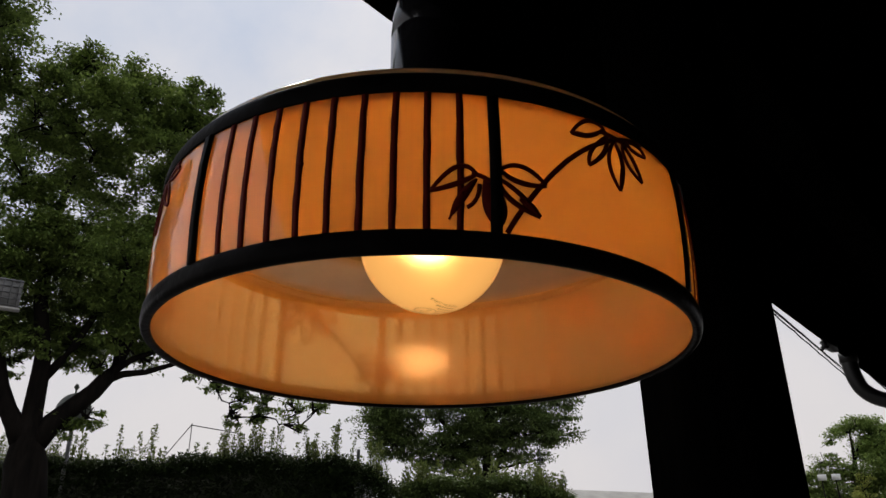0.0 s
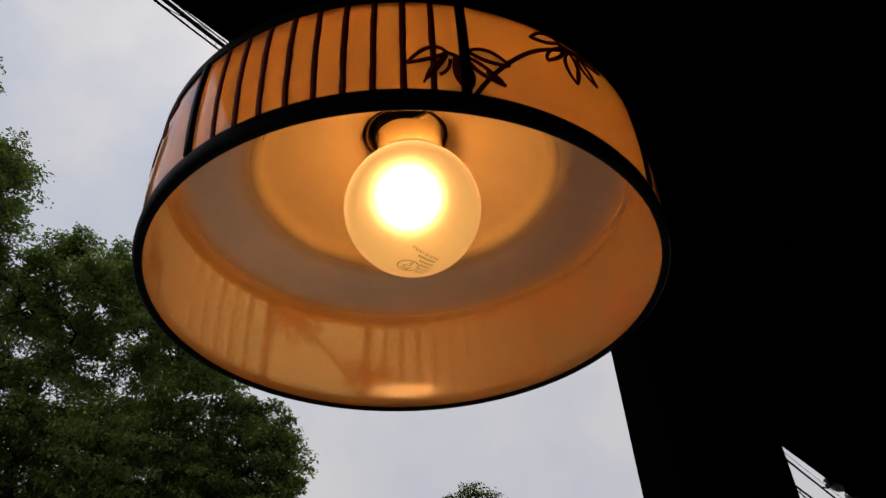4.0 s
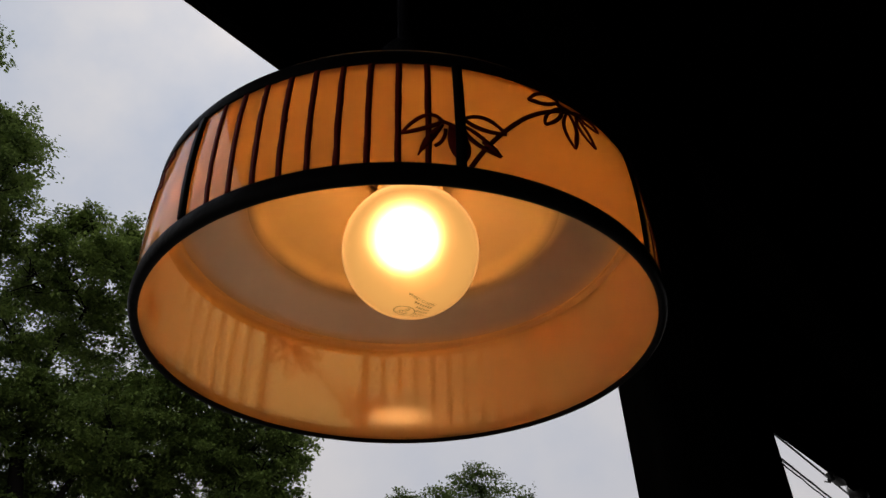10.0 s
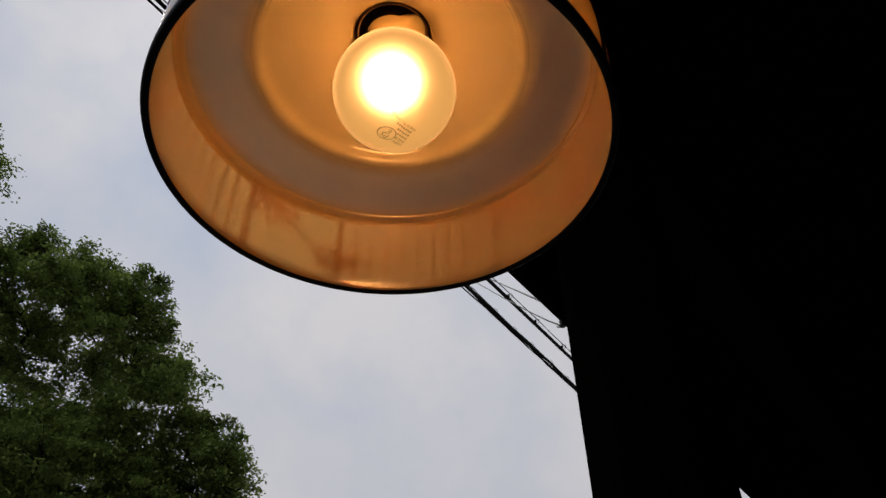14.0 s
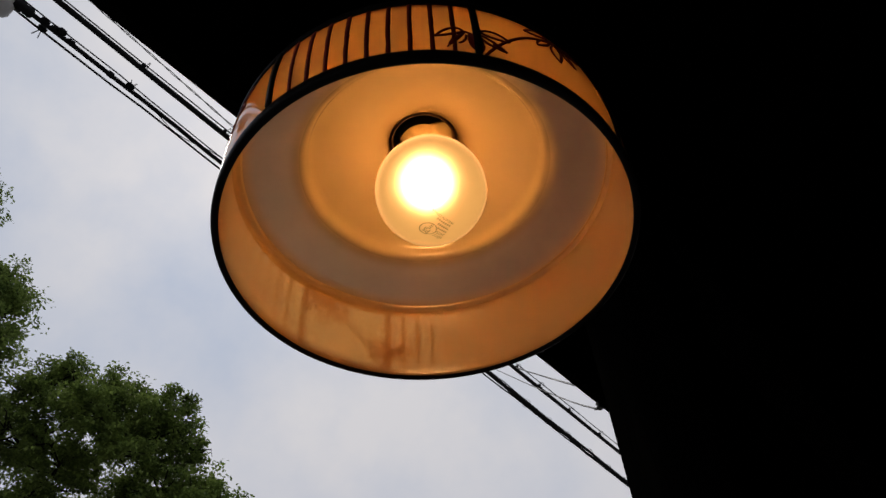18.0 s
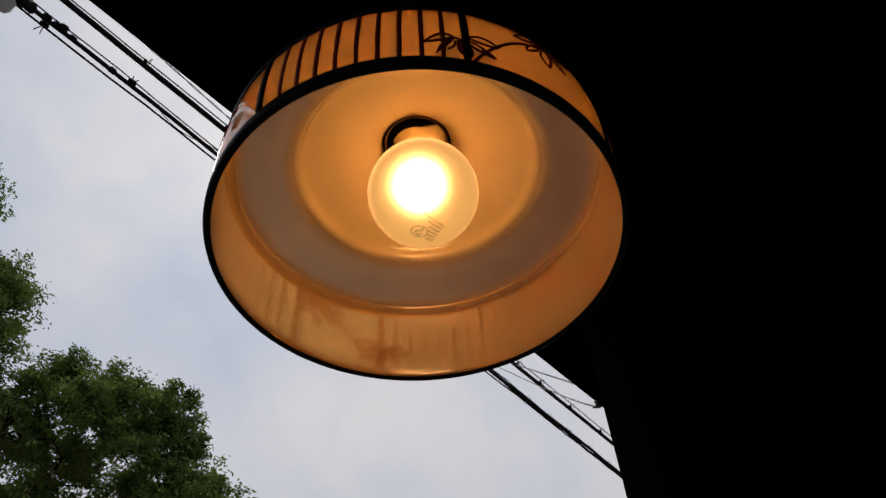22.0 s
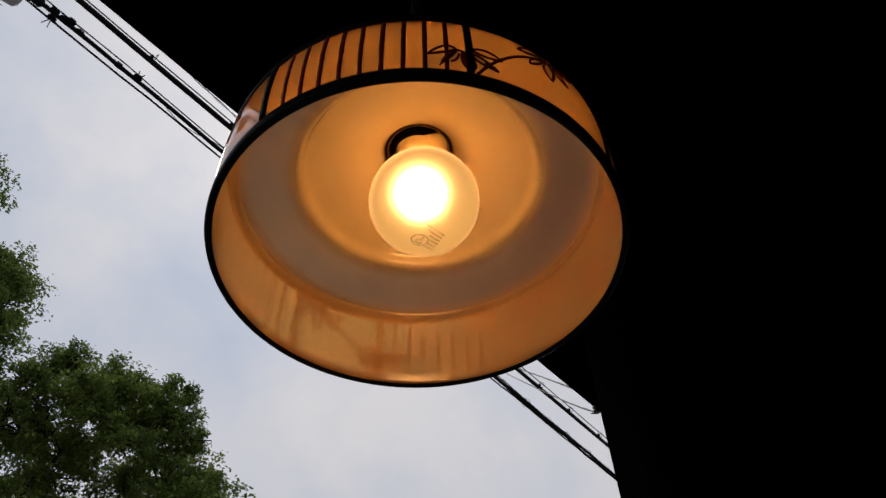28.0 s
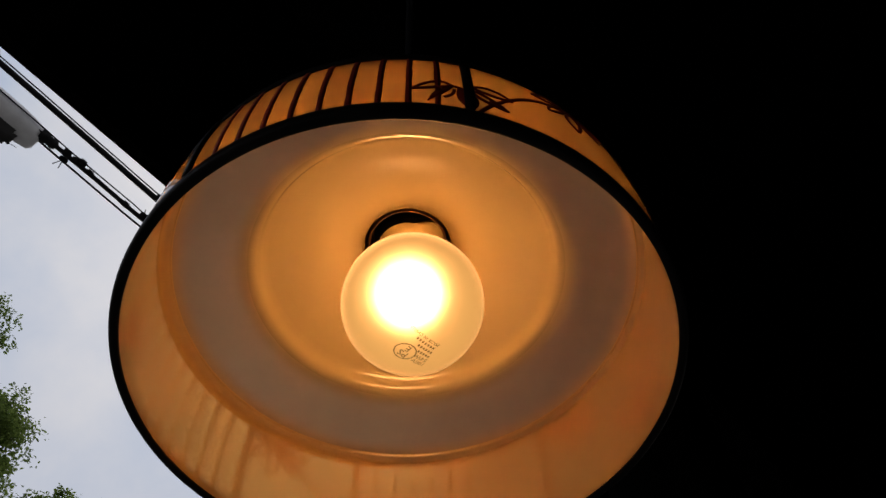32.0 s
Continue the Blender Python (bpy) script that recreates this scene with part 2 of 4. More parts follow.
# print's inner face, coloured to give the soft stripe shadows behind the lining
PRINT_SHADOW = plain("print_shadow_underside", (0.42, 0.135, 0.018), (0.48, 0.160, 0.024), 60, 0.7, bump=0.0, spec=0.1)
INK = plain("brown_print", (0.26, 0.145, 0.055), (0.34, 0.19, 0.075), 200, 0.6, bump=0.0)
CANOPY = plain("black_bakelite", (0.008, 0.008, 0.009), (0.018, 0.018, 0.02), 20, 0.16, bump=0.05, bump_scale=60)
SOCKET = plain("brown_socket", (0.10, 0.055, 0.03), (0.16, 0.09, 0.05), 30, 0.5)
NECK = sheet("opal_neck", (0.70, 0.56, 0.36), (0.78, 0.63, 0.42), (1.0, 0.88, 0.66), 0.85, 0.25)
# near-zero wood colours hold the deep shade under the eaves
TIMBER = plain("shade_dark_timber", (0.0011, 0.0010, 0.0009), (0.0028, 0.0026, 0.0023), 3, 0.7, bump=0.25, bump_scale=18, stretch=(6, 6, 0.6), spec=0.0)
BOARD = plain("shade_dark_board", (0.0006, 0.0005, 0.0005), (0.0014, 0.0012, 0.0011), 3, 0.8, bump=0.3, bump_scale=14, stretch=(3, 3, 3), spec=0.0)
METAL = plain("dark_gutter_metal", (0.010, 0.010, 0.010), (0.022, 0.021, 0.020), 8, 0.45, metal=0.3, bump=0.1)
TILE = plain("roof_tile", (0.05, 0.05, 0.055), (0.10, 0.10, 0.105), 5, 0.5)
WALL_DARK = plain("shade_dark_wall", (0.008, 0.007, 0.006), (0.014, 0.012, 0.011), 5, 0.9, bump=0.3, spec=0.1)
CABLE = plain("black_cable", (0.005, 0.005, 0.0055), (0.013, 0.013, 0.014), 20, 0.6, bump=0.2, spec=0.1)
CLOSURE = plain("grey_closure", (0.44, 0.44, 0.445), (0.56, 0.56, 0.565), 6, 0.5, bump=0.2)
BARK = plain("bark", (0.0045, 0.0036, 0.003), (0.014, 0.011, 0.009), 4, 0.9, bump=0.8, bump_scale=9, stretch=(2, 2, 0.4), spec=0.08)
LEAF_A = leafy("zelkova_leaf", (0.036, 0.066, 0.017), (0.265, 0.355, 0.088))
LEAF_B = leafy("camphor_leaf", (0.040, 0.072, 0.020), (0.255, 0.340, 0.090))
# far tree's green lightened to carry the distance haze
LEAF_D = leafy("hazed_leaf", (0.11, 0.17, 0.045), (0.30, 0.40, 0.11))
LEAF_G = leafy("light_hedge_leaf", (0.038, 0.064, 0.017), (0.125, 0.170, 0.048))
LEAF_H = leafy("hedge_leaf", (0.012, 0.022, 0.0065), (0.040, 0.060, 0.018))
LEAF_Y = leafy("young_leaf", (0.075, 0.108, 0.028), (0.18, 0.215, 0.058))
LEAF_L = leafy("yellow_leaf", (0.16, 0.20, 0.04), (0.34, 0.37, 0.09))
LEAF_C = leafy("elm_leaf", (0.036, 0.064, 0.018), (0.160, 0.215, 0.062))
HEDGE_SHADE = plain("hedge_inner_shade", (0.006, 0.010, 0.004), (0.016, 0.024, 0.009), 9, 0.9, bump=0.6, bump_scale=30)
ASPHALT = plain("pale_paving", (0.12, 0.115, 0.11), (0.19, 0.185, 0.18), 3, 0.9, bump=0.4, bump_scale=60)
CONCRETE = plain("pale_concrete", (0.30, 0.29, 0.27), (0.42, 0.41, 0.38), 1.5, 0.85, bump=0.2)
WHITE_PAINT = plain("white_paint", (0.62, 0.62, 0.60), (0.75, 0.75, 0.72), 3, 0.6)
STEEL = plain("galvanised_steel", (0.09, 0.09, 0.09), (0.16, 0.16, 0.16), 10, 0.6, metal=0.2)
PANEL = plain("dull_panel", (0.13, 0.13, 0.125), (0.20, 0.20, 0.19), 3, 0.6)
GREENISH = plain("mirror_back", (0.10, 0.115, 0.10), (0.16, 0.175, 0.155), 5, 0.5)


# ---------------------------------------------------------------- building blocks
def part(name, bm, material, parent=None, label="", smooth=True, inward=False):
    me = bpy.data.meshes.new(name)
    bmesh.ops.recalc_face_normals(bm, faces=bm.faces[:])
    if inward or name in ("shade", "top_cover", "light_bulb"):
        bm.normal_update()
        f = max(bm.faces, key=lambda q: q.calc_center_median().xy.length)
        if (f.normal.xy.dot(f.calc_center_median().xy) > 0) == inward:
            bmesh.ops.reverse_faces(bm, faces=bm.faces[:])
    bm.to_mesh(me)
    bm.free()
    for p in me.polygons:
        p.use_smooth = smooth
    for m in material if isinstance(material, (list, tuple)) else [material]:
        me.materials.append(m)
    ob = new(name, me)
    ob.parent = parent
    if label:
        ob["label"] = label
    return ob


def thing(name, at, label, category, group="", kind=""):
    ob = new(name)
    ob.location = at
    ob.empty_display_size = 0.05
    return tagged(ob, label, category, group, kind)


def lathe(profile, n=128, closed=False, start=0.0, sweep=360.0):
    """Turn a profile of (radius, height) round z."""
    bm = bmesh.new()
    full = sweep >= 359.9
    cols = []
    for i in range(n if full else n + 1):
        a = radians(start + sweep * i / n)
        cols.append([bm.verts.new((r * math.sin(a), -r * math.cos(a), z)) for r, z in profile])
    m = len(profile)
    for i in range(n):
        c0, c1 = cols[i], cols[(i + 1) % len(cols)]
        for j in range(m if closed else m - 1):
            k = (j + 1) % m
            bm.faces.new((c0[j], c1[j], c1[k], c0[k]))
    if not full and closed:
        bm.faces.new(cols[0])
        bm.faces.new(cols[-1][::-1])
    return bm


def slab(corners, z0, z1, bevel=0.0):
    """An upright prism over the corners (x, y)."""
    bm = bmesh.new()
    lo = [bm.verts.new((x, y, z0)) for x, y in corners]
    hi = [bm.verts.new((x, y, z1)) for x, y in corners]
    n = len(corners)
    for i in range(n):
        bm.faces.new((lo[i], lo[(i + 1) % n], hi[(i + 1) % n], hi[i]))
    bm.faces.new(lo[::-1])
    bm.faces.new(hi)
    if bevel:
        bmesh.ops.bevel(bm, geom=bm.edges[:], offset=bevel, segments=2, affect="EDGES")
    return bm


def box(size, centre=(0, 0, 0), bevel=0.0, turn=None):
    bm = bmesh.new()
    bmesh.ops.create_cube(bm, size=1.0)
    bmesh.ops.scale(bm, vec=size, verts=bm.verts)
    if bevel:
        bmesh.ops.bevel(bm, geom=bm.edges[:], offset=bevel, segments=2, affect="EDGES")
    if turn is not None:
        bmesh.ops.transform(bm, matrix=turn, verts=bm.verts)
    bmesh.ops.translate(bm, vec=centre, verts=bm.verts)
    return bm


def tube(bm, pts, radii, sides=8):
    """A tapered tube along the points, added to bm."""
    pts = [Vector(p) for p in pts]
    if not isinstance(radii, (list, tuple)):
        radii = [radii] * len(pts)
    rings = []
    ref = Vector((0.31, 0.17, 0.93)).normalized()
    for i, p in enumerate(pts):
        d = (pts[min(i + 1, len(pts) - 1)] - pts[max(i - 1, 0)]).normalized()
        a = d.cross(ref)
        if a.length < 0.1:
            a = d.cross(Vector((1, 0, 0)))
        a.normalize()
        b = d.cross(a)
        rings.append([bm.verts.new(p + (a * math.cos(2 * math.pi * k / sides) + b * math.sin(2 * math.pi * k / sides)) * radii[i]) for k in range(sides)])
    for r0, r1 in zip(rings, rings[1:]):
        for k in range(sides):
            bm.faces.new((r0[k], r0[(k + 1) % sides], r1[(k + 1) % sides], r1[k]))
    bm.faces.new(rings[0][::-1])
    bm.faces.new(rings[-1])
    return bm


# the building's own axes: along the eaves, and inward from them
YAW = radians(38.63)
U = Vector((math.sin(YAW), math.cos(YAW), 0))
V = Vector((math.cos(YAW), -math.sin(YAW), 0))


def bld(a, b, z=0.0):
    return U * a + V * b + Vector((0, 0, z))


# ---------------------------------------------------------------- ground
bm = bmesh.new()
bmesh.ops.create_grid(bm, x_segments=40, y_segments=40, size=1500)
ground = part("ground", bm, ASPHALT, None, smooth=False)
tagged(ground, "pale grey weathered concrete ground in front of the building", "ground", kind="structure")

# ---------------------------------------------------------------- building: eaves, soffit, post, beam, wall
EAVE_B, EAVE_Z = -0.595, Z0 + 0.960
SLOPE = math.tan(radians(15))


def under(b):
    """Height of the soffit's lower face at b."""
    return EAVE_Z + (b - EAVE_B) * SLOPE


A0, A1 = -6.0, 9.0
B_WALL = 1.9
roof = thing("roof", bld(0, 0, 0), "dark timber eaves with a black gutter under a tiled roof", "roof", kind="structure")


def ramp_piece(a0, a1, b0, b1, lift, thick, bevel=0.0):
    bm = bmesh.new()
    vs = []
    for a in (a0, a1):
        for b in (b0, b1):
            for dz in (lift, lift + thick):
                vs.append(bm.verts.new(bld(a, b, under(b) + dz)))
    for f in ((0, 1, 3, 2), (4, 6, 7, 5), (0, 4, 5, 1), (2, 3, 7, 6), (0, 2, 6, 4), (1, 5, 7, 3)):
        bm.faces.new([vs[i] for i in f])
    if bevel:
        bmesh.ops.bevel(bm, geom=bm.edges[:], offset=bevel, segments=1, affect="EDGES")
    return bm


n_boards = 14
for i in range(n_boards):
    b0 = EAVE_B + 0.03 + (B_WALL - EAVE_B - 0.03) * i / n_boards
    b1 = EAVE_B + 0.03 + (B_WALL - EAVE_B - 0.03) * (i + 1) / n_boards - 0.006
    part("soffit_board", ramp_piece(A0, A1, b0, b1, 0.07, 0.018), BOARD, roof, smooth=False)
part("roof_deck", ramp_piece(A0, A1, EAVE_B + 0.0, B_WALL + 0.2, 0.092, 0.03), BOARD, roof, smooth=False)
part("tile_layer", ramp_piece(A0, A1, EAVE_B + 0.0, B_WALL + 0.2, 0.126, 0.05), TILE, roof, smooth=False)
bm = bmesh.new()
vs = [bm.verts.new(bld(a, EAVE_B + db, EAVE_Z + dz)) for a in (A0, A1) for db, dz in ((0, 0), (0.028, 0), (0.028, 0.12), (0, 0.12))]
for f in ((0, 1, 2, 3), (7, 6, 5, 4), (0, 4, 5, 1), (1, 5, 6, 2), (2, 6, 7, 3), (3, 7, 4, 0)):
    bm.faces.new([vs[i] for i in f])
part("fascia", bm, TIMBER, roof, smooth=False)
a = A0 + 0.2
while a < A1:
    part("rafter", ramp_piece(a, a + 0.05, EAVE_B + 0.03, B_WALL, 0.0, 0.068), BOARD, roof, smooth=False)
    a += 0.45

post_c = Vector((0.2915, 0.6728, 0))
POST = 0.169
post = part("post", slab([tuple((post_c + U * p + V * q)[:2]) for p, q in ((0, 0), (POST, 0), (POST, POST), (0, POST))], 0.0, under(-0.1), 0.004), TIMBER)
tagged(post, "square timber post carrying the eaves, shade put into its near-black colour", "post", kind="structure")
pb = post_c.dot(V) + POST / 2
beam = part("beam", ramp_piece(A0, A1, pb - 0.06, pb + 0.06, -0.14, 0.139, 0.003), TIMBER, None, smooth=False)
tagged(beam, "timber beam under the soffit, shade put into its near-black colour", "beam", kind="structure")
# out-of-view wall, added near black to keep light out from under the eaves
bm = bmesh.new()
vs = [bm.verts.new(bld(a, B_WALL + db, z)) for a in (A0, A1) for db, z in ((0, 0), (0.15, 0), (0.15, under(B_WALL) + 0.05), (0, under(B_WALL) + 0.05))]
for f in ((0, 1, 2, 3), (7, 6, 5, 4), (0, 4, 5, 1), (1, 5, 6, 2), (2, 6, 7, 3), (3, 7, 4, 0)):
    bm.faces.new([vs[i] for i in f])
wall = part("wall_back", bm, WALL_DARK, None, smooth=False)
tagged(wall, "unseen near-black wall added to close off light under the eaves", "wall", kind="structure")

# ---------------------------------------------------------------- the lamp
lamp = thing("pendant_lamp", (0, 0, Z0), "round hanging lamp with an orange translucent drum shade, lit", "lamp")


# the drum hangs a degree out of level
LEAN = Matrix.Translation((-0.0022, -0.0009, 0)) @ Matrix(((0.99986, -0.00029, 0.0026), (0, 0.99986, -0.003), (-0.017, -0.017, 0.99971))).to_4x4()


def cone_r(z):
    u = (z - 0.051) / 0.035
    return 0.1628 - 0.0001 * u - 0.0018 * u * u


def drum_part(*args, **more):
    ob = part(*args, **more)
    ob.matrix_basis = LEAN
    return ob


# drum: outer sheet and inner sheet
outer = [(cone_r(0.0070 + 0.0884 * k / 14), 0.0070 + 0.0884 * k / 14) for k in range(15)]
drum_part("shade", lathe(outer, 192), ORANGE, lamp, "glossy orange translucent plastic drum")
drum_part("bottom_band", lathe([(0.1568, 0.0088), (0.1569, 0.0079), (0.1576, 0.0072), (0.1590, 0.0068), (0.1606, 0.0066), (0.1619, 0.0076), (0.1627, 0.0098), (0.1628, 0.0130),
                                (0.1625, 0.0158), (0.1619, 0.0173), (0.1613, 0.0176), (0.1611, 0.0174), (0.1611, 0.0092), (0.1600, 0.0084)], 192, True), BLACK, lamp, "thick black rounded lower rim")
drum_part("top_band", lathe([(0.1606, 0.0858), (0.1614, 0.0853), (0.1620, 0.0864), (0.1620, 0.0910), (0.1616, 0.0938), (0.1606, 0.0960), (0.1590, 0.0978), (0.1566, 0.0988),
                             (0.1562, 0.0978), (0.1582, 0.0966), (0.1592, 0.0948), (0.1598, 0.0922)], 192, True), BLACK, lamp, "black rounded upper rim")
# inward of the rim an unseen lid, added to diffuse daylight onto the ring
drum_part("top_cover", lathe([(0.1582, 0.0970), (0.1578, 0.0998), (0.1558, 0.1028), (0.1532, 0.1044), (0.1490, 0.1056), (0.1380, 0.1078), (0.1250, 0.1110), (0.1120, 0.1135), (0.1080, 0.1150)], 128),
          COVER, lamp, "milky plastic top cover")
drum_part("shade_lining", lathe([(0.1600, 0.0082), (0.1586, 0.0087), (0.1577, 0.0098), (0.1573, 0.0120), (0.1578, 0.0300), (0.1583, 0.0500), (0.1588, 0.0700), (0.1592, 0.0876), (0.1594, 0.0915)], 192), LINING, lamp,
          "matt peach inner lining of the drum", inward=True)
# enamelled reflector
part("shade_shoulder", lathe([(0.1600, 0.0820), (0.1598, 0.0850), (0.1589, 0.0874), (0.1570, 0.0890), (0.1551, 0.0899), (0.1544, 0.0904), (0.1541, 0.0910), (0.1540, 0.0916), (0.1536, 0.0921), (0.1530, 0.0923)], 160),
     SHOULDER, lamp, inward=True)
part("diffuser_ring", lathe([(0.1532, 0.0922), (0.1500, 0.0935), (0.1450, 0.0958), (0.1380, 0.0990), (0.1250, 0.1040), (0.1180, 0.1064), (0.1128, 0.1080), (0.1090, 0.1092)], 160),
     MILKY, lamp, "milky translucent ring round the reflector", inward=True)
part("reflector", lathe([(0.1092, 0.1091), (0.1074, 0.1097), (0.1060, 0.1104), (0.1048, 0.1113), (0.1038, 0.1124), (0.1030, 0.1140), (0.1023, 0.1164), (0.1014, 0.1190), (0.1000, 0.1216), (0.0970, 0.1242), (0.0900, 0.1290),
                         (0.0780, 0.1350), (0.0640, 0.1408), (0.0500, 0.1456), (0.0400, 0.1490), (0.0345, 0.1508), (0.0322, 0.1522), (0.0318, 0.1560)], 160), WHITE, lamp,
     "cream enamelled domed reflector dish", inward=True)
part("reflector_back", lathe([(0.1092, 0.1112), (0.1060, 0.1215), (0.0990, 0.1285), (0.0800, 0.1385), (0.0500, 0.1500), (0.0330, 0.1580)], 96), WHITE, lamp)
part("socket_cup", lathe([(0.0318, 0.1545), (0.0316, 0.178), (0.012, 0.180)], 64), SOCKET, lamp, "dark brown lamp socket")
part("socket_sleeve", lathe([(0.0292, 0.178), (0.0294, 0.1555), (0.0286, 0.1542), (0.0276, 0.1555), (0.0274, 0.178)], 64, True), SOCKET, lamp)

BARS = (-38.2, 13.8)
PANELS = (0.0, 96.7, 182.0, -95.0)     # the print repeats unevenly round the drum


def on_drum(a, z, lift=0.0):
    r = cone_r(z) + lift
    return Vector((r * math.sin(radians(a)), -r * math.cos(radians(a)), z + 0.0012))


def strip(pts, widths, lift=-0.0007, thick=0.0012):
    """A raised ribbon on the drum along (angle, z) points, with half-widths in metres."""
    bm = bmesh.new()
    deg = math.degrees(1 / 0.1615)
    rows = []
    for i, (a, z) in enumerate(pts):
        a0, z0 = pts[max(i - 1, 0)]
        a1, z1 = pts[min(i + 1, len(pts) - 1)]
        d = Vector(((a1 - a0) / deg, z1 - z0))
        if d.length < 1e-9:
            d = Vector((0, 1))
        d.normalize()
        nx, nz = -d.y, d.x
        w = widths[i] if isinstance(widths, (list, tuple)) else widths
        rows.append([bm.verts.new(on_drum(a + s * nx * w * deg, z + s * nz * w, lf)) for s, lf in ((-1, lift), (-1, lift + thick), (1, lift + thick), (1, lift))])
    for r0, r1 in zip(rows, rows[1:]):
        for k in range(4):
            f = bm.faces.new((r0[k], r0[(k + 1) % 4], r1[(k + 1) % 4], r1[k]))
            f.material_index = 1 if k == 3 else 0
    bm.faces.new(rows[0])
    bm.faces.new(rows[-1][::-1])
    return bm


def bend(p0, p1, p2, n=10):
    return [tuple((1 - t) ** 2 * p0[k] + 2 * t * (1 - t) * p1[k] + t * t * p2[k] for k in (0, 1)) for t in [i / n for i in range(n + 1)]]


rng = random.Random(4)
for off in PANELS:
    for a in BARS:
        drum_part("divider_bar", strip([(a + off, 0.0158), (a + off, 0.033), (a + off, 0.05), (a + off, 0.067), (a + off, 0.0842)], 0.0024, -0.0007, 0.0025), [BLACK, PRINT_SHADOW], lamp)
    for i in range(9):
        a = 8.4 - 5.03 * i + off
        wob = [0.00152 + rng.uniform(-0.00012, 0.00016) for _ in range(13)]
        pts = [(a + rng.uniform(-0.05, 0.05), 0.0156 + 0.0696 * j / 12) for j in range(13)]
        drum_part("stripe", strip(pts, wob), [MAROON, PRINT_SHADOW], lamp)
    # bamboo sprays: each edge goes base, middle, tip
    def edge(base, mid, tip, w, name="leaf_outline"):
        q = [(p[0] + off, p[1]) for p in (base, mid, tip)]
        ctl = tuple(2 * q[1][k] - 0.5 * (q[0][k] + q[2][k]) for k in (0, 1))
        pts = bend(q[0], ctl, q[2], 12)
        drum_part(name, strip(pts, [w] * 13 if not isinstance(w, list) else w), [MAROON, PRINT_SHADOW], lamp)

    def outline(base, tip, mid_a, mid_b, w=0.00085):
        edge(base, mid_a, tip, [w * (0.9 + 0.35 * math.sin(math.pi * k / 12)) for k in range(13)])
        edge(base, mid_b, tip, [w * (1.0 + 0.45 * math.sin(math.pi * k / 12)) for k in range(13)])

    def filled(base, mid, tip, w):
        edge(base, mid, tip, [max(w * math.sin(math.pi * min(1, 0.06 + k / 12.4)) ** 0.8, 0.0005) for k in range(13)], "leaf")

    outline((10.8, 0.0424), (3.9, 0.0335), (7.9, 0.0453), (8.0, 0.0374))
    filled((10.9, 0.0401), (8.5, 0.0306), (6.7, 0.0207), 0.0021)
    edge((11.3, 0.0377), (10.8, 0.0308), (9.4, 0.0265), 0.0009, "twig")
    edge((10.1, 0.0422), (11.8, 0.0413), (13.1, 0.0389), 0.0010, "twig")
    filled((12.3, 0.0404), (13.7, 0.0271), (14.2, 0.0170), 0.0052)
    outline((14.5, 0.0456), (22.1, 0.0409), (18.2, 0.0485), (17.7, 0.0406))
    outline((14.2, 0.0412), (20.9, 0.0256), (17.6, 0.0350), (16.1, 0.0319))
    filled((17.5, 0.0325), (19.4, 0.0296), (20.9, 0.0256), 0.0017)
    drum_part("stem", strip(bend((15.5 + off, 0.0165), (19.5 + off, 0.0373), (26.4 + off, 0.0569), 12) + bend((27.2 + off, 0.0588), (30.9 + off, 0.0682), (36.2 + off, 0.0760), 10)
                       + bend((36.9 + off, 0.0768), (40.1 + off, 0.0816), (45.5 + off, 0.0843), 8), 0.0012), [MAROON, PRINT_SHADOW], lamp)
    outline((35.2, 0.0820), (27.6, 0.0726), (31.4, 0.0830), (31.6, 0.0747))
    filled((30.8, 0.0742), (28.9, 0.0734), (27.6, 0.0726), 0.0011)
    outline((35.6, 0.0780), (30.6, 0.0574), (31.7, 0.0671), (34.3, 0.0676))
    outline((37.2, 0.0769), (37.1, 0.0494), (35.2, 0.0625), (38.5, 0.0645))
    filled((38.2, 0.0633), (37.7, 0.0554), (37.1, 0.0494), 0.0011)
    outline((39.4, 0.0773), (43.5, 0.0596), (39.9, 0.0667), (41.8, 0.0703))
    outline((41.0, 0.0805), (46.2, 0.0772), (42.3, 0.0766), (44.3, 0.0816))
    edge((34.4, 0.0797), (36.8, 0.0790), (40.9, 0.0784), 0.0013, "twig")
# a chip of ink on one stripe
drum_part("print_flaw", strip([(-17.2, 0.0502), (-16.7, 0.0507), (-16.0, 0.0506)], [0.0004, 0.0011, 0.0007]), [MAROON, PRINT_SHADOW], lamp)

# bulb
bulb = part("light_bulb", lathe([(0.0001, -BULB_R)] + [(BULB_R * math.sin(radians(a)), -BULB_R * math.cos(radians(a))) for a in range(4, 142, 4)]
                                + [(0.0276, 0.0400), (0.0258, 0.0445), (0.0244, 0.0500), (0.0234, 0.0570), (0.0230, 0.0660), (0.0230, 0.0840)], 96), bulb_glass(), lamp, "lit opal white globe bulb")
bulb.location = BULB
part("bulb_neck", lathe([(0.0274, 0.0425), (0.0264, 0.0447), (0.0250, 0.0500), (0.0240, 0.0570), (0.0236, 0.0690), (0.0236, 0.0860)], 64), NECK, bulb, "cream neck of the bulb")


def on_bulb(x, y):
    """The mark's plane, seen from below: x to the right, y away from the viewer's side."""
    r = BULB_R + 0.00012
    return Vector((x, y, -math.sqrt(max(r * r - x * x - y * y, 1e-8))))


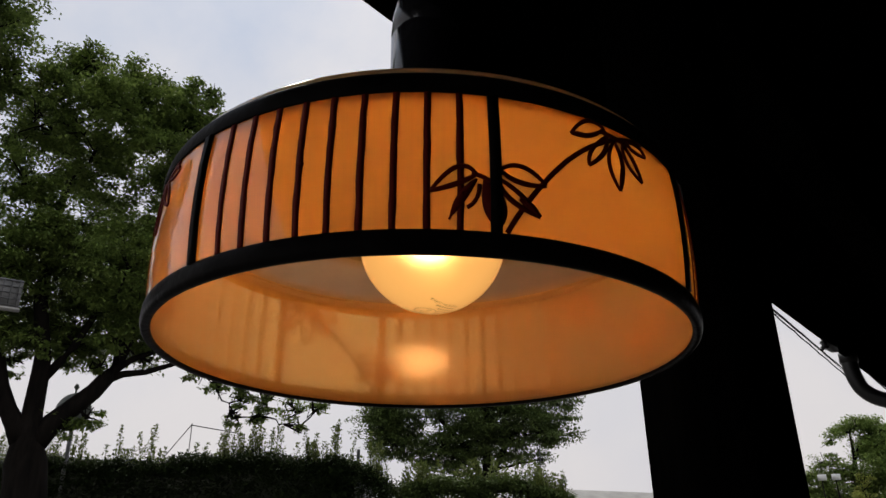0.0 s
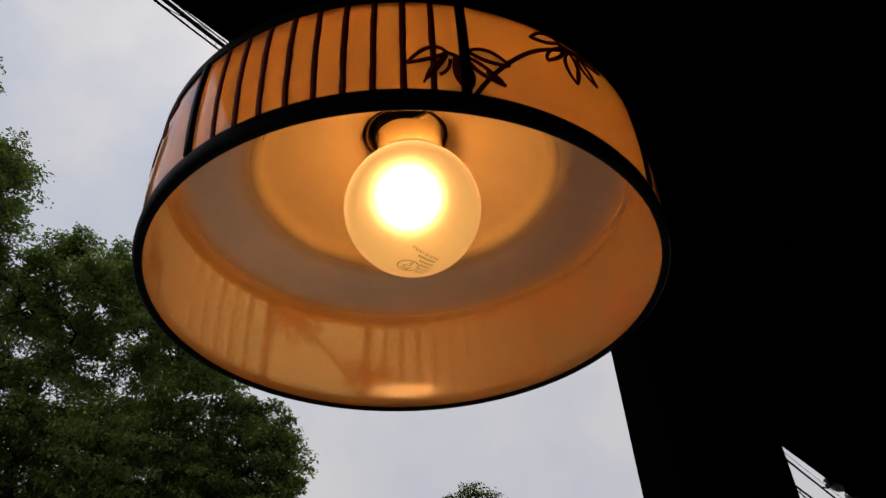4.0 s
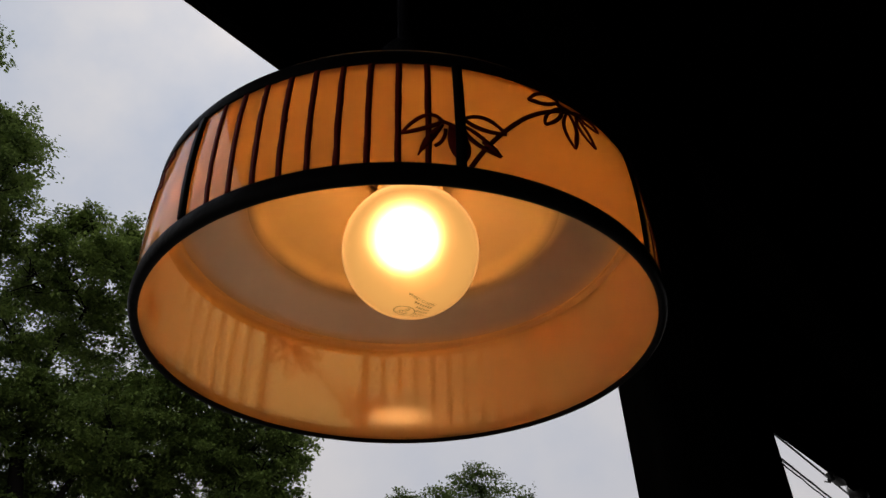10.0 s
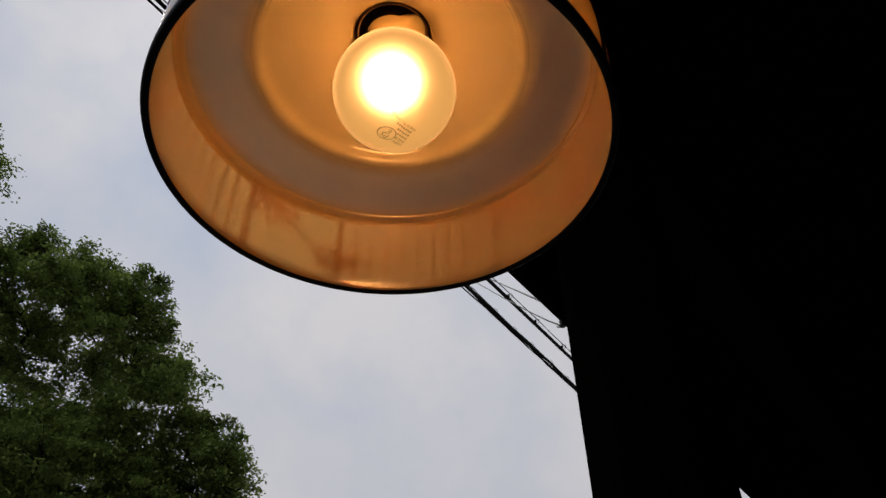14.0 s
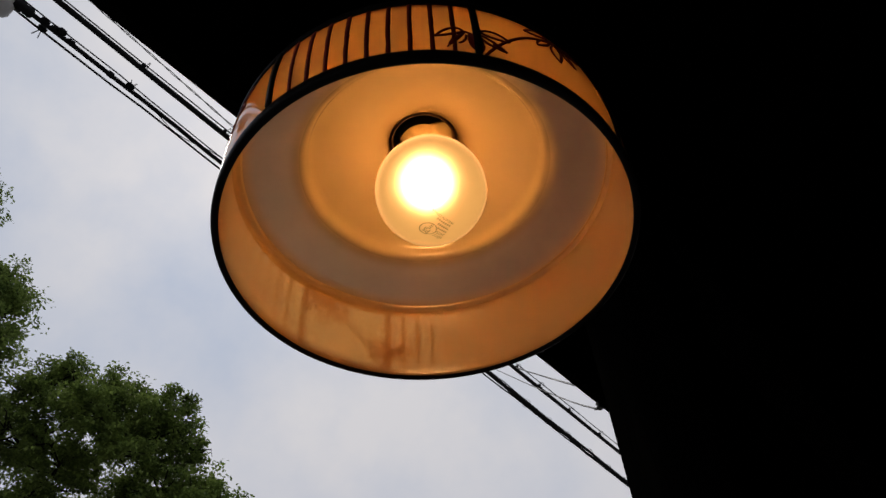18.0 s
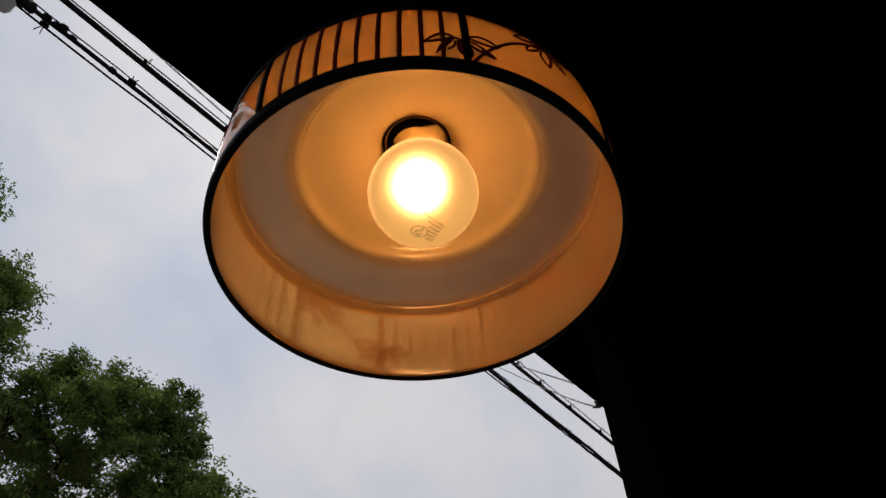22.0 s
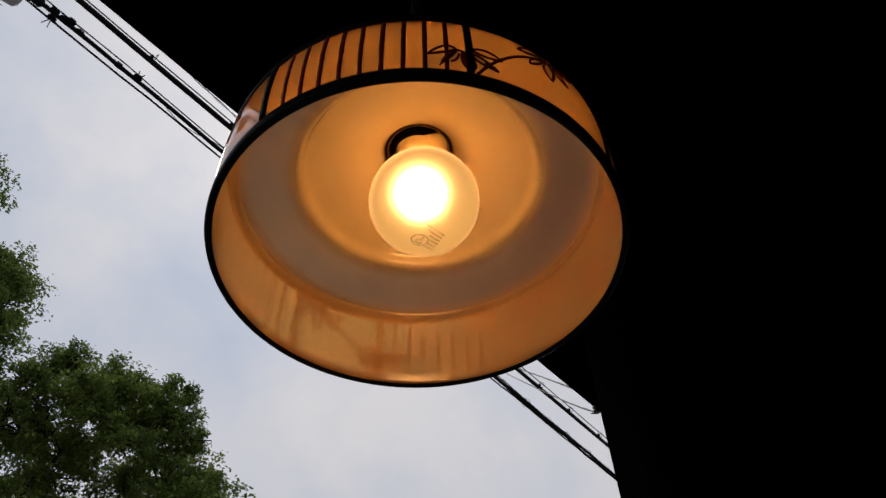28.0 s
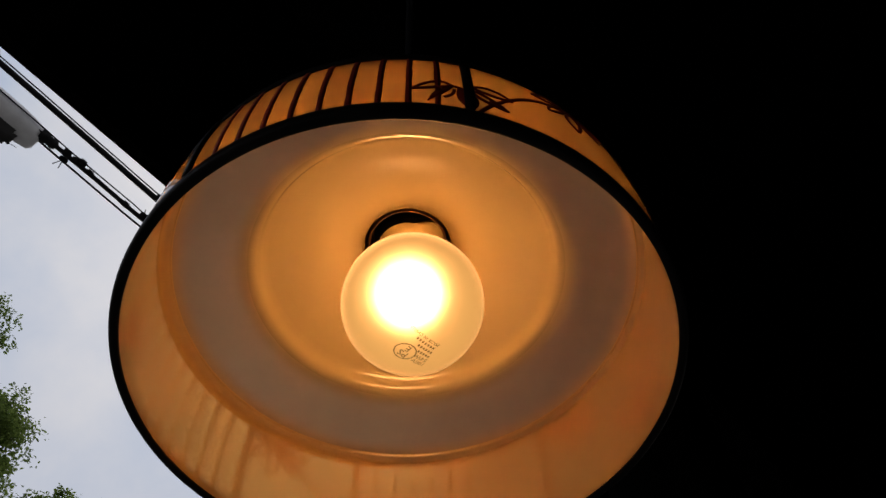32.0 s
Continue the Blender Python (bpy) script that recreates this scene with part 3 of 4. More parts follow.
def print_text(text, at, size, turn):
    cu = bpy.data.curves.new("print", "FONT")
    cu.body, cu.size, cu.align_x, cu.align_y = text, size, "CENTER", "CENTER"
    cu.resolution_u = 2
    tmp = new("print", cu)
    me = bpy.data.meshes.new_from_object(tmp.evaluated_get(bpy.context.evaluated_depsgraph_get()))
    bpy.data.objects.remove(tmp)
    c, s = math.cos(turn), math.sin(turn)
    for v in me.vertices:
        px, py = v.co.x, v.co.y
        sx, sy = at[0] + c * px - s * py, at[1] + s * px + c * py
        v.co = on_bulb(sx, -sy)
    me.materials.clear()
    me.materials.append(INK)
    ob = new("printed_text", me)
    ob.parent = bulb
    return ob


MARK, TURN_T = (-0.0048, -0.0010), radians(135)


def mark_at(along, down):
    c, s = math.cos(TURN_T), math.sin(TURN_T)
    return (MARK[0] + c * along + s * down, MARK[1] + s * along - c * down)


bm = bmesh.new()
ring = []
for i in range(40):
    a = 2 * math.pi * i / 40
    ring.append([bm.verts.new(on_bulb(MARK[0] + r * 1.12 * math.cos(a), -(MARK[1] + r * math.sin(a)))) for r in (0.0058, 0.0064)])
for i in range(40):
    bm.faces.new((ring[i][0], ring[i][1], ring[(i + 1) % 40][1], ring[(i + 1) % 40][0]))
part("printed_ring", bm, INK, bulb)
print_text("PS", mark_at(0.0, -0.0021), 0.0068, TURN_T)
print_text("E", mark_at(0.0, 0.0029), 0.0064, TURN_T)
print_text("100V", mark_at(-0.0125, -0.0018), 0.0046, TURN_T)
print_text("54W", mark_at(-0.0112, 0.0022), 0.0046, TURN_T)
print_text("MADE IN CHINA", mark_at(-0.0020, 0.0158), 0.0031, TURN_T)
for row, (y, w, x_mid) in enumerate(((0.0058, 0.0100, -0.0095), (0.0092, 0.0120, -0.0075), (0.0126, 0.0150, -0.0050))):
    bm = bmesh.new()
    n = 5 + row
    for j in range(n):
        x0 = x_mid - w / 2 + w * j / n
        q = [mark_at(x0, y - 0.0008), mark_at(x0 + w / n * 0.55, y - 0.0008), mark_at(x0 + w / n * 0.55, y + 0.0008), mark_at(x0, y + 0.0008)]
        bm.faces.new([bm.verts.new(on_bulb(p[0], -p[1])) for p in q])
    part("printed_bar", bm, INK, bulb)

# canopy and stem above the shade
part("canopy", lathe([(0.0220, 0.150), (0.0255, 0.170), (0.0264, 0.200), (0.0264, 0.2450), (0.0256, 0.2462), (0.0256, 0.2480), (0.0264, 0.2492), (0.0256, 0.2630), (0.0226, 0.2790),
                      (0.0160, 0.2920), (0.0090, 0.2975), (0.0060, 0.305)], 96), CANOPY, lamp, "glossy black rounded lamp holder cap")
top_z = under(0.0) - Z0
part("stem", lathe([(0.0060, 0.28), (0.0060, top_z - 0.02), (0.030, top_z - 0.012), (0.034, top_z + 0.07)], 32), CANOPY, lamp, "black hanging rod")

# ---------------------------------------------------------------- overhead cables
CYAW = radians(36.5)
CD = Vector((math.sin(CYAW), math.cos(CYAW), 0))
CN = Vector((math.cos(CYAW), -math.sin(CYAW), 0))


def cable_line(p, side, dz, a0, a1, wob, seed, n=70, skew=0.0):
    r = random.Random(seed)
    ph = [r.uniform(0, 6.28) for _ in range(3)]
    out = []
    for i in range(n + 1):
        a = a0 + (a1 - a0) * i / n
        w = wob * (math.sin(a * 3.1 + ph[0]) + 0.6 * math.sin(a * 7.3 + ph[1]))
        h = wob * (math.cos(a * 3.1 + ph[0]) + 0.5 * math.sin(a * 5.1 + ph[2]))
        out.append(Vector(p) + CD * a + CN * (side + w + skew * a) + Vector((0, 0, dz + h)))
    return out


P1 = Vector((-2.536, 2.926, Z0 + 5.47))
P2 = Vector((-2.375, 2.715, Z0 + 5.47))


def cable(name, label, specs, seed):
    ob = thing(name, (0, 0, 0), label, "cable", "overhead cables")
    for j, (p, side, dz, r, wob, skew) in enumerate(specs):
        part("strand", tube(bmesh.new(), cable_line(p, side, dz, -14, 40, wob, seed + j, 160, skew), r, 6), CABLE, ob)
    return ob


SKEW2 = 0.0095
c1 = cable("cable_bundle", "black bundled overhead telephone cable with tie loops", [(P1, -0.002, 0.0, 0.021, 0.004, 0.0), (P1, -0.066, -0.012, 0.010, 0.004, 0.0022), (P1, 0.042, 0.012, 0.0065, 0.005, -0.004)], 1)
part("wrapped_strand", tube(bmesh.new(), cable_line(P1, 0.016, -0.008, 4.4, 30, 0.007, 9, 120, -0.0062), [0.006 + 0.014 * min(1, q / 10) for q in range(121)], 6), CABLE, c1)
c2 = cable("cable_bundle", "thick black overhead cable with a thin messenger wire", [(P2, 0.004, 0.0, 0.027, 0.001, SKEW2), (P2, 0.046, 0.014, 0.0065, 0.002, SKEW2 + 0.004)], 5)

P3 = Vector((-1.944, 3.001, Z0 + 5.47))
c3 = thing("twisted_wire", (0, 0, 0), "thin twisted black overhead wire near the eaves", "cable", "overhead cables")
D3 = Vector((math.sin(radians(34.6)), math.cos(radians(34.6)), 0))
for ph in (0.0, math.pi):
    pts = [P3 + D3 * (-4 + 7.9 * q / 120) + CN * (0.006 * math.cos(q * 0.9 + ph) - 0.02) + Vector((0, 0, 0.006 * math.sin(q * 0.9 + ph))) for q in range(121)]
    part("strand", tube(bmesh.new(), pts, 0.0038, 5), CABLE, c3)

# ---------------------------------------------------------------- trees, hedge and distance
def leaf_cloud(name, spots, size, material, parent, seed, droop=0.3, flat=0.36):
    """spots: rows of x, y, z, spread, count. One mesh of small folded leaves."""
    r = np.random.RandomState(seed)
    cen = np.concatenate([np.tile(s[:3], (int(s[4]), 1)) + np.clip(r.normal(0, 1, (int(s[4]), 3)), -1.7, 1.7) * np.array((s[3], s[3], s[3] * flat)) for s in spots])
    n = len(cen)
    yaw = r.uniform(0, 2 * np.pi, n)
    pit = r.normal(-droop, 0.45, n)
    ln = size * r.uniform(0.65, 1.25, n)
    d = np.stack([np.cos(yaw) * np.cos(pit), np.sin(yaw) * np.cos(pit), np.sin(pit)], 1)
    side = np.stack([-np.sin(yaw), np.cos(yaw), r.normal(0, 0.35, n)], 1)
    w = (ln * 0.26)[:, None]
    mid = cen + d * (ln * 0.45)[:, None]
    up = np.cross(d, side) * (ln * 0.10)[:, None]
    v = np.stack([cen, mid + side * w + up, cen + d * ln[:, None], mid - side * w + up], 1).reshape(-1, 3)
    me = bpy.data.meshes.new(name)
    me.vertices.add(4 * n)
    me.vertices.foreach_set("co", v.ravel())
    me.loops.add(6 * n)
    idx = np.arange(n)[:, None] * 4 + np.array((0, 1, 2, 0, 2, 3))
    me.loops.foreach_set("vertex_index", idx.ravel().astype(np.int32))
    me.polygons.add(2 * n)
    me.polygons.foreach_set("loop_start", (np.arange(2 * n) * 3).astype(np.int32))
    me.update(calc_edges=True)
    me.validate()
    me.materials.append(material)
    ob = new(name, me)
    ob.parent = parent
    return ob


def crown_spots(lobes, seed, per, spread, count, hollow=0.55):
    r = np.random.RandomState(seed)
    out = []
    for x, y, z, rad in lobes:
        n = max(6, int(per * rad * rad))
        d = r.normal(0, 1, (n, 3))
        d /= np.linalg.norm(d, axis=1)[:, None]
        k = max(1.10 * rad - 0.6 * spread, 0.3 * rad) * (hollow + (1 - hollow) * r.uniform(0, 1, n) ** 0.6)
        p = d * k[:, None] * np.array((1, 1, 0.9)) + (x, y, z)
        m = max(3, int(n * 0.12))
        pull = r.uniform(0.25, 0.7, (n, 1))
        p += (p[r.randint(0, m, n)] - p) * pull * (np.linalg.norm(p - p[r.randint(0, m, n)], axis=1) < rad)[:, None] * 0.6
        sm = min(1.0, rad / 0.75)
        out += [(*q, spread * sm * r.uniform(0.6, 1.3), count * sm * r.uniform(0.5, 1.4)) for q in p]
    return out


def wood(name, trunk, radii, limbs, lobes, seed, parent, twig=0.022):
    """A tapered trunk, given limbs, and boughs that reach into each lobe."""
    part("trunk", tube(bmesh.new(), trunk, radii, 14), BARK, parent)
    r = random.Random(seed)
    twigs = bmesh.new()
    joints = [(Vector(p), w) for p, w in zip(trunk[len(trunk) // 2:], radii[len(trunk) // 2:])]
    for pts, ws in limbs:
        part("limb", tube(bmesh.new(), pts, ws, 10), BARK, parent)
        joints += [(Vector(p), w) for p, w in zip(pts, ws)]
    foot = Vector(trunk[0])
    for x, y, z, rad in sorted(lobes, key=lambda q: math.hypot(q[0] - foot.x, q[1] - foot.y) + 0.3 * q[2]):
        c = Vector((x, y, z))
        reach = 1.6 if math.hypot(x - foot.x, y - foot.y) > 2.5 else 0.3
        below = [j for j in joints if j[0].z < c.z + reach] or joints
        p0, w0 = min(below, key=lambda j: (j[0] - c).length)
        span = min(1.2, (c - p0).length * 0.4)
        w1 = max(min(w0 * 0.5, 0.055), 0.022)
        pts = [p0]
        for k in (0.2, 0.4, 0.6, 0.8):
            pts.append(p0.lerp(c, k) + Vector((r.gauss(0, 0.16), r.gauss(0, 0.16), r.gauss(0.10, 0.16))) * span * math.sin(math.pi * k))
        pts.append(c)
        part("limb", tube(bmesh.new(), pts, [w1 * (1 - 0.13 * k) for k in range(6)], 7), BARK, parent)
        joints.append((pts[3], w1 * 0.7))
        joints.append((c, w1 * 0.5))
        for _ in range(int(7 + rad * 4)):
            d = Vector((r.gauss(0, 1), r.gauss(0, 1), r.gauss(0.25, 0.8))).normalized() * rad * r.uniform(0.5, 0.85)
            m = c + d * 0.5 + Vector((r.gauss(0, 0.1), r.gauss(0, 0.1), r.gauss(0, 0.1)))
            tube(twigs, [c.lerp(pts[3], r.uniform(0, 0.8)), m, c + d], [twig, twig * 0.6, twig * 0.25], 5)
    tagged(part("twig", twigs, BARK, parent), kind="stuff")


def lift(lobes):
    return [(x, y, z + Z0, r) for x, y, z, r in lobes]


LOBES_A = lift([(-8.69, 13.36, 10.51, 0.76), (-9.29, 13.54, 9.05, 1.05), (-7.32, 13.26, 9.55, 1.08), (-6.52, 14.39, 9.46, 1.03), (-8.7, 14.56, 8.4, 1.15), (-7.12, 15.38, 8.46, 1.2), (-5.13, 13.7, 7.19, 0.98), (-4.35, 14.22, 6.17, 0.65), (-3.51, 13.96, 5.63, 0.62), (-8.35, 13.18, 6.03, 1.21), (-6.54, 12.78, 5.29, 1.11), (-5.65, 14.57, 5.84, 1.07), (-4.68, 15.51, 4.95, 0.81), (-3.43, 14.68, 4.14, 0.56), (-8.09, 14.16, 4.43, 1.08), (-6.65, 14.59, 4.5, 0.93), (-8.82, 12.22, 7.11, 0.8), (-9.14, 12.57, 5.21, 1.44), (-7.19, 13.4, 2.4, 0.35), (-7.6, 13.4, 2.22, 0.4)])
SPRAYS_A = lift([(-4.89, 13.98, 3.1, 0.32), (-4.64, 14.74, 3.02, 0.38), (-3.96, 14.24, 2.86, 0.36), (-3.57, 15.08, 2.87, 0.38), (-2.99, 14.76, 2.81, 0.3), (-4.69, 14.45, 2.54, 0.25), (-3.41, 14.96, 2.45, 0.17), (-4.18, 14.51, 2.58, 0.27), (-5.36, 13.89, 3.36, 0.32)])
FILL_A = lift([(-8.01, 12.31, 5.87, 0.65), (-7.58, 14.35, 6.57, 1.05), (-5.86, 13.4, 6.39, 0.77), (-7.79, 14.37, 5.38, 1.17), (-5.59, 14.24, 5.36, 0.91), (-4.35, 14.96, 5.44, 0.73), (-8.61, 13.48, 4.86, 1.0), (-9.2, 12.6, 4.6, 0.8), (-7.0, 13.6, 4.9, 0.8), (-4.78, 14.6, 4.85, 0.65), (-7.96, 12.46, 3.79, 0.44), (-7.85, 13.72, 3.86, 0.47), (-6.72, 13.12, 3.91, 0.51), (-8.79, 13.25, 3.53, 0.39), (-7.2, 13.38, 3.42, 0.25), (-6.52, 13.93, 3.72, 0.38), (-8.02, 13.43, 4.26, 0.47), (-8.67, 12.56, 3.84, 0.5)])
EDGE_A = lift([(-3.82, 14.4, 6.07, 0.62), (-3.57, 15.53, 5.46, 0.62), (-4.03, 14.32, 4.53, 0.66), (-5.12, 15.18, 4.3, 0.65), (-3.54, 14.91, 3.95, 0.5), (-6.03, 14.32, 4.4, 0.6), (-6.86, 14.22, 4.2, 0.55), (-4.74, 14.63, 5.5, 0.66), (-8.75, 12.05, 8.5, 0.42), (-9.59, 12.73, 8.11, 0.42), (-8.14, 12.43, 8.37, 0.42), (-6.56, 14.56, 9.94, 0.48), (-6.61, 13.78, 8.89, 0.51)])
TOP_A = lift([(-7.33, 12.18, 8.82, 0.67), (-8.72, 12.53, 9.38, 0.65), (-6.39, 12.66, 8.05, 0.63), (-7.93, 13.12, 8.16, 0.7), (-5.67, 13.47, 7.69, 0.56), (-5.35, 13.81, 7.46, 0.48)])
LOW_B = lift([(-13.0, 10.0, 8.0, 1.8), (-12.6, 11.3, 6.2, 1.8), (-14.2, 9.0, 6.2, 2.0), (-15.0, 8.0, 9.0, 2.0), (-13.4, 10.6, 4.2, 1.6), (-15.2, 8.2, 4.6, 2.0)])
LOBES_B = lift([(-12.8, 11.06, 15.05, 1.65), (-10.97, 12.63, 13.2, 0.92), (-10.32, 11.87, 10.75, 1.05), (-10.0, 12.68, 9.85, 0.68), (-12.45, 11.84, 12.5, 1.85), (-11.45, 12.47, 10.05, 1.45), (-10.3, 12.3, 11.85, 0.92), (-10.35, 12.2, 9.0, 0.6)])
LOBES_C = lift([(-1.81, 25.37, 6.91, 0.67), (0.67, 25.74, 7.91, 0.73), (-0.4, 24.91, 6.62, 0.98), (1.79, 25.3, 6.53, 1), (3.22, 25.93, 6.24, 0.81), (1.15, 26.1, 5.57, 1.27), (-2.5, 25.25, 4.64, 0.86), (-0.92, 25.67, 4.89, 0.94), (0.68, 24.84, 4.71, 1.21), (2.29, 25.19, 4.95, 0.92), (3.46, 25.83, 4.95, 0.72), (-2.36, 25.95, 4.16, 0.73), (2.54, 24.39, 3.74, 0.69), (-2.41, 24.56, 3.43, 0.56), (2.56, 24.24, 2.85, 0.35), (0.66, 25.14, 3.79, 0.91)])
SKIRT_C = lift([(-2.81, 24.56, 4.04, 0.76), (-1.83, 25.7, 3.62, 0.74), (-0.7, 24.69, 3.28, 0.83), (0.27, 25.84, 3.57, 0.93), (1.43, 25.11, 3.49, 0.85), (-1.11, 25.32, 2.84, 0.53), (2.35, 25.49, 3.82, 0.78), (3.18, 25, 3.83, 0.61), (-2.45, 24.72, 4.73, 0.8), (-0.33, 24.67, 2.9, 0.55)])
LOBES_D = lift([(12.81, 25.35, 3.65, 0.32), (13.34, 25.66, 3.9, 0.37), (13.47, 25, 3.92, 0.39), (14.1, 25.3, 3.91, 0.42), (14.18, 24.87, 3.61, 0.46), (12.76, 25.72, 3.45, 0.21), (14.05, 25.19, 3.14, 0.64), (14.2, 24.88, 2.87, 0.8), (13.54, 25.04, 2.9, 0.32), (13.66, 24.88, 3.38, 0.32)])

tree_a = thing("broadleaf_tree", (-8.1, 13.5, 0), "large spreading deciduous tree with dark green leaves", "tree", "trees")
OFF_A = Vector((-8.1, 13.5, 0))


def local(rows, o):
    return [(x - o[0], y - o[1], z - o[2], *rest) for x, y, z, *rest in rows]


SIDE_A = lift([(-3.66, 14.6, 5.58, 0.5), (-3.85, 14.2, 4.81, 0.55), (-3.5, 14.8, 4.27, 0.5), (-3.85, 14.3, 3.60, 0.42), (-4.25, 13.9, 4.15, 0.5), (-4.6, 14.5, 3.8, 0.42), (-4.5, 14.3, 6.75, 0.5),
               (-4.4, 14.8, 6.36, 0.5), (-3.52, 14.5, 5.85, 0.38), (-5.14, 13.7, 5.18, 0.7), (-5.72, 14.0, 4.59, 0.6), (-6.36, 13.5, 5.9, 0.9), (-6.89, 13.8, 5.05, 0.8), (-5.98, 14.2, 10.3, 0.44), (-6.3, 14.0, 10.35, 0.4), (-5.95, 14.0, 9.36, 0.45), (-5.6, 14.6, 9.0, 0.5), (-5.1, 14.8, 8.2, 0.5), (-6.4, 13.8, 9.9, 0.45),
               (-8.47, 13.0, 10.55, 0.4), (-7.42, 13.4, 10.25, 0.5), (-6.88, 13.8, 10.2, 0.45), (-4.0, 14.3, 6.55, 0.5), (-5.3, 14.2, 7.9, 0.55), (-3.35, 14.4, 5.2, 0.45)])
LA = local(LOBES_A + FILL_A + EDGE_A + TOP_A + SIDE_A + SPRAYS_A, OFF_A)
wood("tree_a", [(0.25, -0.30, 0), (0.2, -0.36, 1.5), (0.18, -0.39, 2.96), (0.11, -0.43, 3.47), (0.06, -0.45, 3.91), (0.05, -0.46, 4.4), (0.05, -0.47, 5.11), (0.03, -0.47, 5.5), (-0.2, -0.55, 6.6), (-0.45, -0.3, 8.0), (-0.5, 0.0, 9.6)],
     [0.50, 0.41, 0.38, 0.37, 0.27, 0.185, 0.165, 0.15, 0.13, 0.10, 0.06],
     [([(0.10, -0.43, 3.75), (0.36, -0.28, 4.25), (0.65, -0.12, 4.60), (0.90, 0.01, 4.90), (1.08, 0.10, 5.22), (1.22, 0.16, 5.55), (1.33, 0.21, 5.95), (1.40, 0.3, 6.6), (1.6, 0.6, 7.4)],
       [0.25, 0.20, 0.18, 0.165, 0.15, 0.12, 0.10, 0.07, 0.04]),
      ([(1.05, 0.1, 5.14), (1.32, 0.22, 5.29), (1.71, 0.4, 5.37), (2.07, 0.56, 5.53), (2.41, 0.69, 5.69), (3.0, 0.85, 5.9)], [0.085, 0.07, 0.058, 0.048, 0.04, 0.02]),
      ([(1.12, 0.1, 5.28), (1.45, 0.3, 5.62), (1.85, 0.5, 5.85), (2.3, 0.6, 6.2)], [0.08, 0.06, 0.05, 0.03]),
      ([(0.02, -0.48, 3.85), (-0.17, -0.6, 4.21), (-0.30, -0.68, 4.45), (-0.45, -0.78, 4.85), (-0.6, -0.85, 5.4), (-0.9, -0.9, 6.4)], [0.24, 0.18, 0.16, 0.14, 0.12, 0.07]),
      ([(0.06, -0.46, 5.0), (0.21, -0.37, 5.26), (0.31, -0.31, 5.45), (0.46, -0.22, 5.75), (0.7, 0.0, 6.6), (0.9, 0.3, 7.8)], [0.10, 0.09, 0.085, 0.08, 0.06, 0.03])], LA, 2, tree_a)
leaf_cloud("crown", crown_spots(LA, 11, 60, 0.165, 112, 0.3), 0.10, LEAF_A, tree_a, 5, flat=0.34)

OFF_B = Vector((-13.2, 11.0, 0))
tree_b = thing("broadleaf_tree", OFF_B, "tall deciduous tree with a dark green crown", "tree", "trees")
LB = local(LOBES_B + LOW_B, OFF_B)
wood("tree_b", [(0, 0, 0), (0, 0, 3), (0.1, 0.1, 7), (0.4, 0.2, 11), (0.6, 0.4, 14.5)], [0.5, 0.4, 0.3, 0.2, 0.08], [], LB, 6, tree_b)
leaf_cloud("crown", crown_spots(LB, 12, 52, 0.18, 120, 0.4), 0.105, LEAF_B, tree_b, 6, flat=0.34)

OFF_C = Vector((0.75, 25.3, 0))
tree_c = thing("broadleaf_tree", OFF_C, "round-crowned deciduous tree behind the hedge", "tree", "trees")
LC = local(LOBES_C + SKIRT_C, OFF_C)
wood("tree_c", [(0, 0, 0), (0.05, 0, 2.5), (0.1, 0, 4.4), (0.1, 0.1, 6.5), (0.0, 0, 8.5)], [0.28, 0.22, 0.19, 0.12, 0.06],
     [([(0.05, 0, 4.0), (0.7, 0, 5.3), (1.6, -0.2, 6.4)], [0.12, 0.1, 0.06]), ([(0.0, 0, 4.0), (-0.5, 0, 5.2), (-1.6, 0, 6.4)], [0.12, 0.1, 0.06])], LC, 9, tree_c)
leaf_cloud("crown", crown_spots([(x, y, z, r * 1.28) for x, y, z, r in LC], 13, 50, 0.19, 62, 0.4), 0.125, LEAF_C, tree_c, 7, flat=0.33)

OFF_D = Vector((13.27, 25.37, 0))
tree_d = thing("broadleaf_tree", OFF_D, "green tree with an open crown beyond the eaves, distance haze put into its pale leaves", "tree", "trees")
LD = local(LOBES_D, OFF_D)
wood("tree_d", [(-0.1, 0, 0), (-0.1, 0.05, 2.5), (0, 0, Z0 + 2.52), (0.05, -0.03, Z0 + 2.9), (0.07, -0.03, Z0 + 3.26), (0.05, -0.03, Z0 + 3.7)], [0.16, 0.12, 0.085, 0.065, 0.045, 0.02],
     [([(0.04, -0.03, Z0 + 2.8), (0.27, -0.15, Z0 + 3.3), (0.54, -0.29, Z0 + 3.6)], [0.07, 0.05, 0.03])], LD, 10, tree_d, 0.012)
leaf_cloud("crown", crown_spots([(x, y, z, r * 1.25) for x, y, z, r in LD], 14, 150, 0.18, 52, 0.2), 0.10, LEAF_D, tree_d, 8)

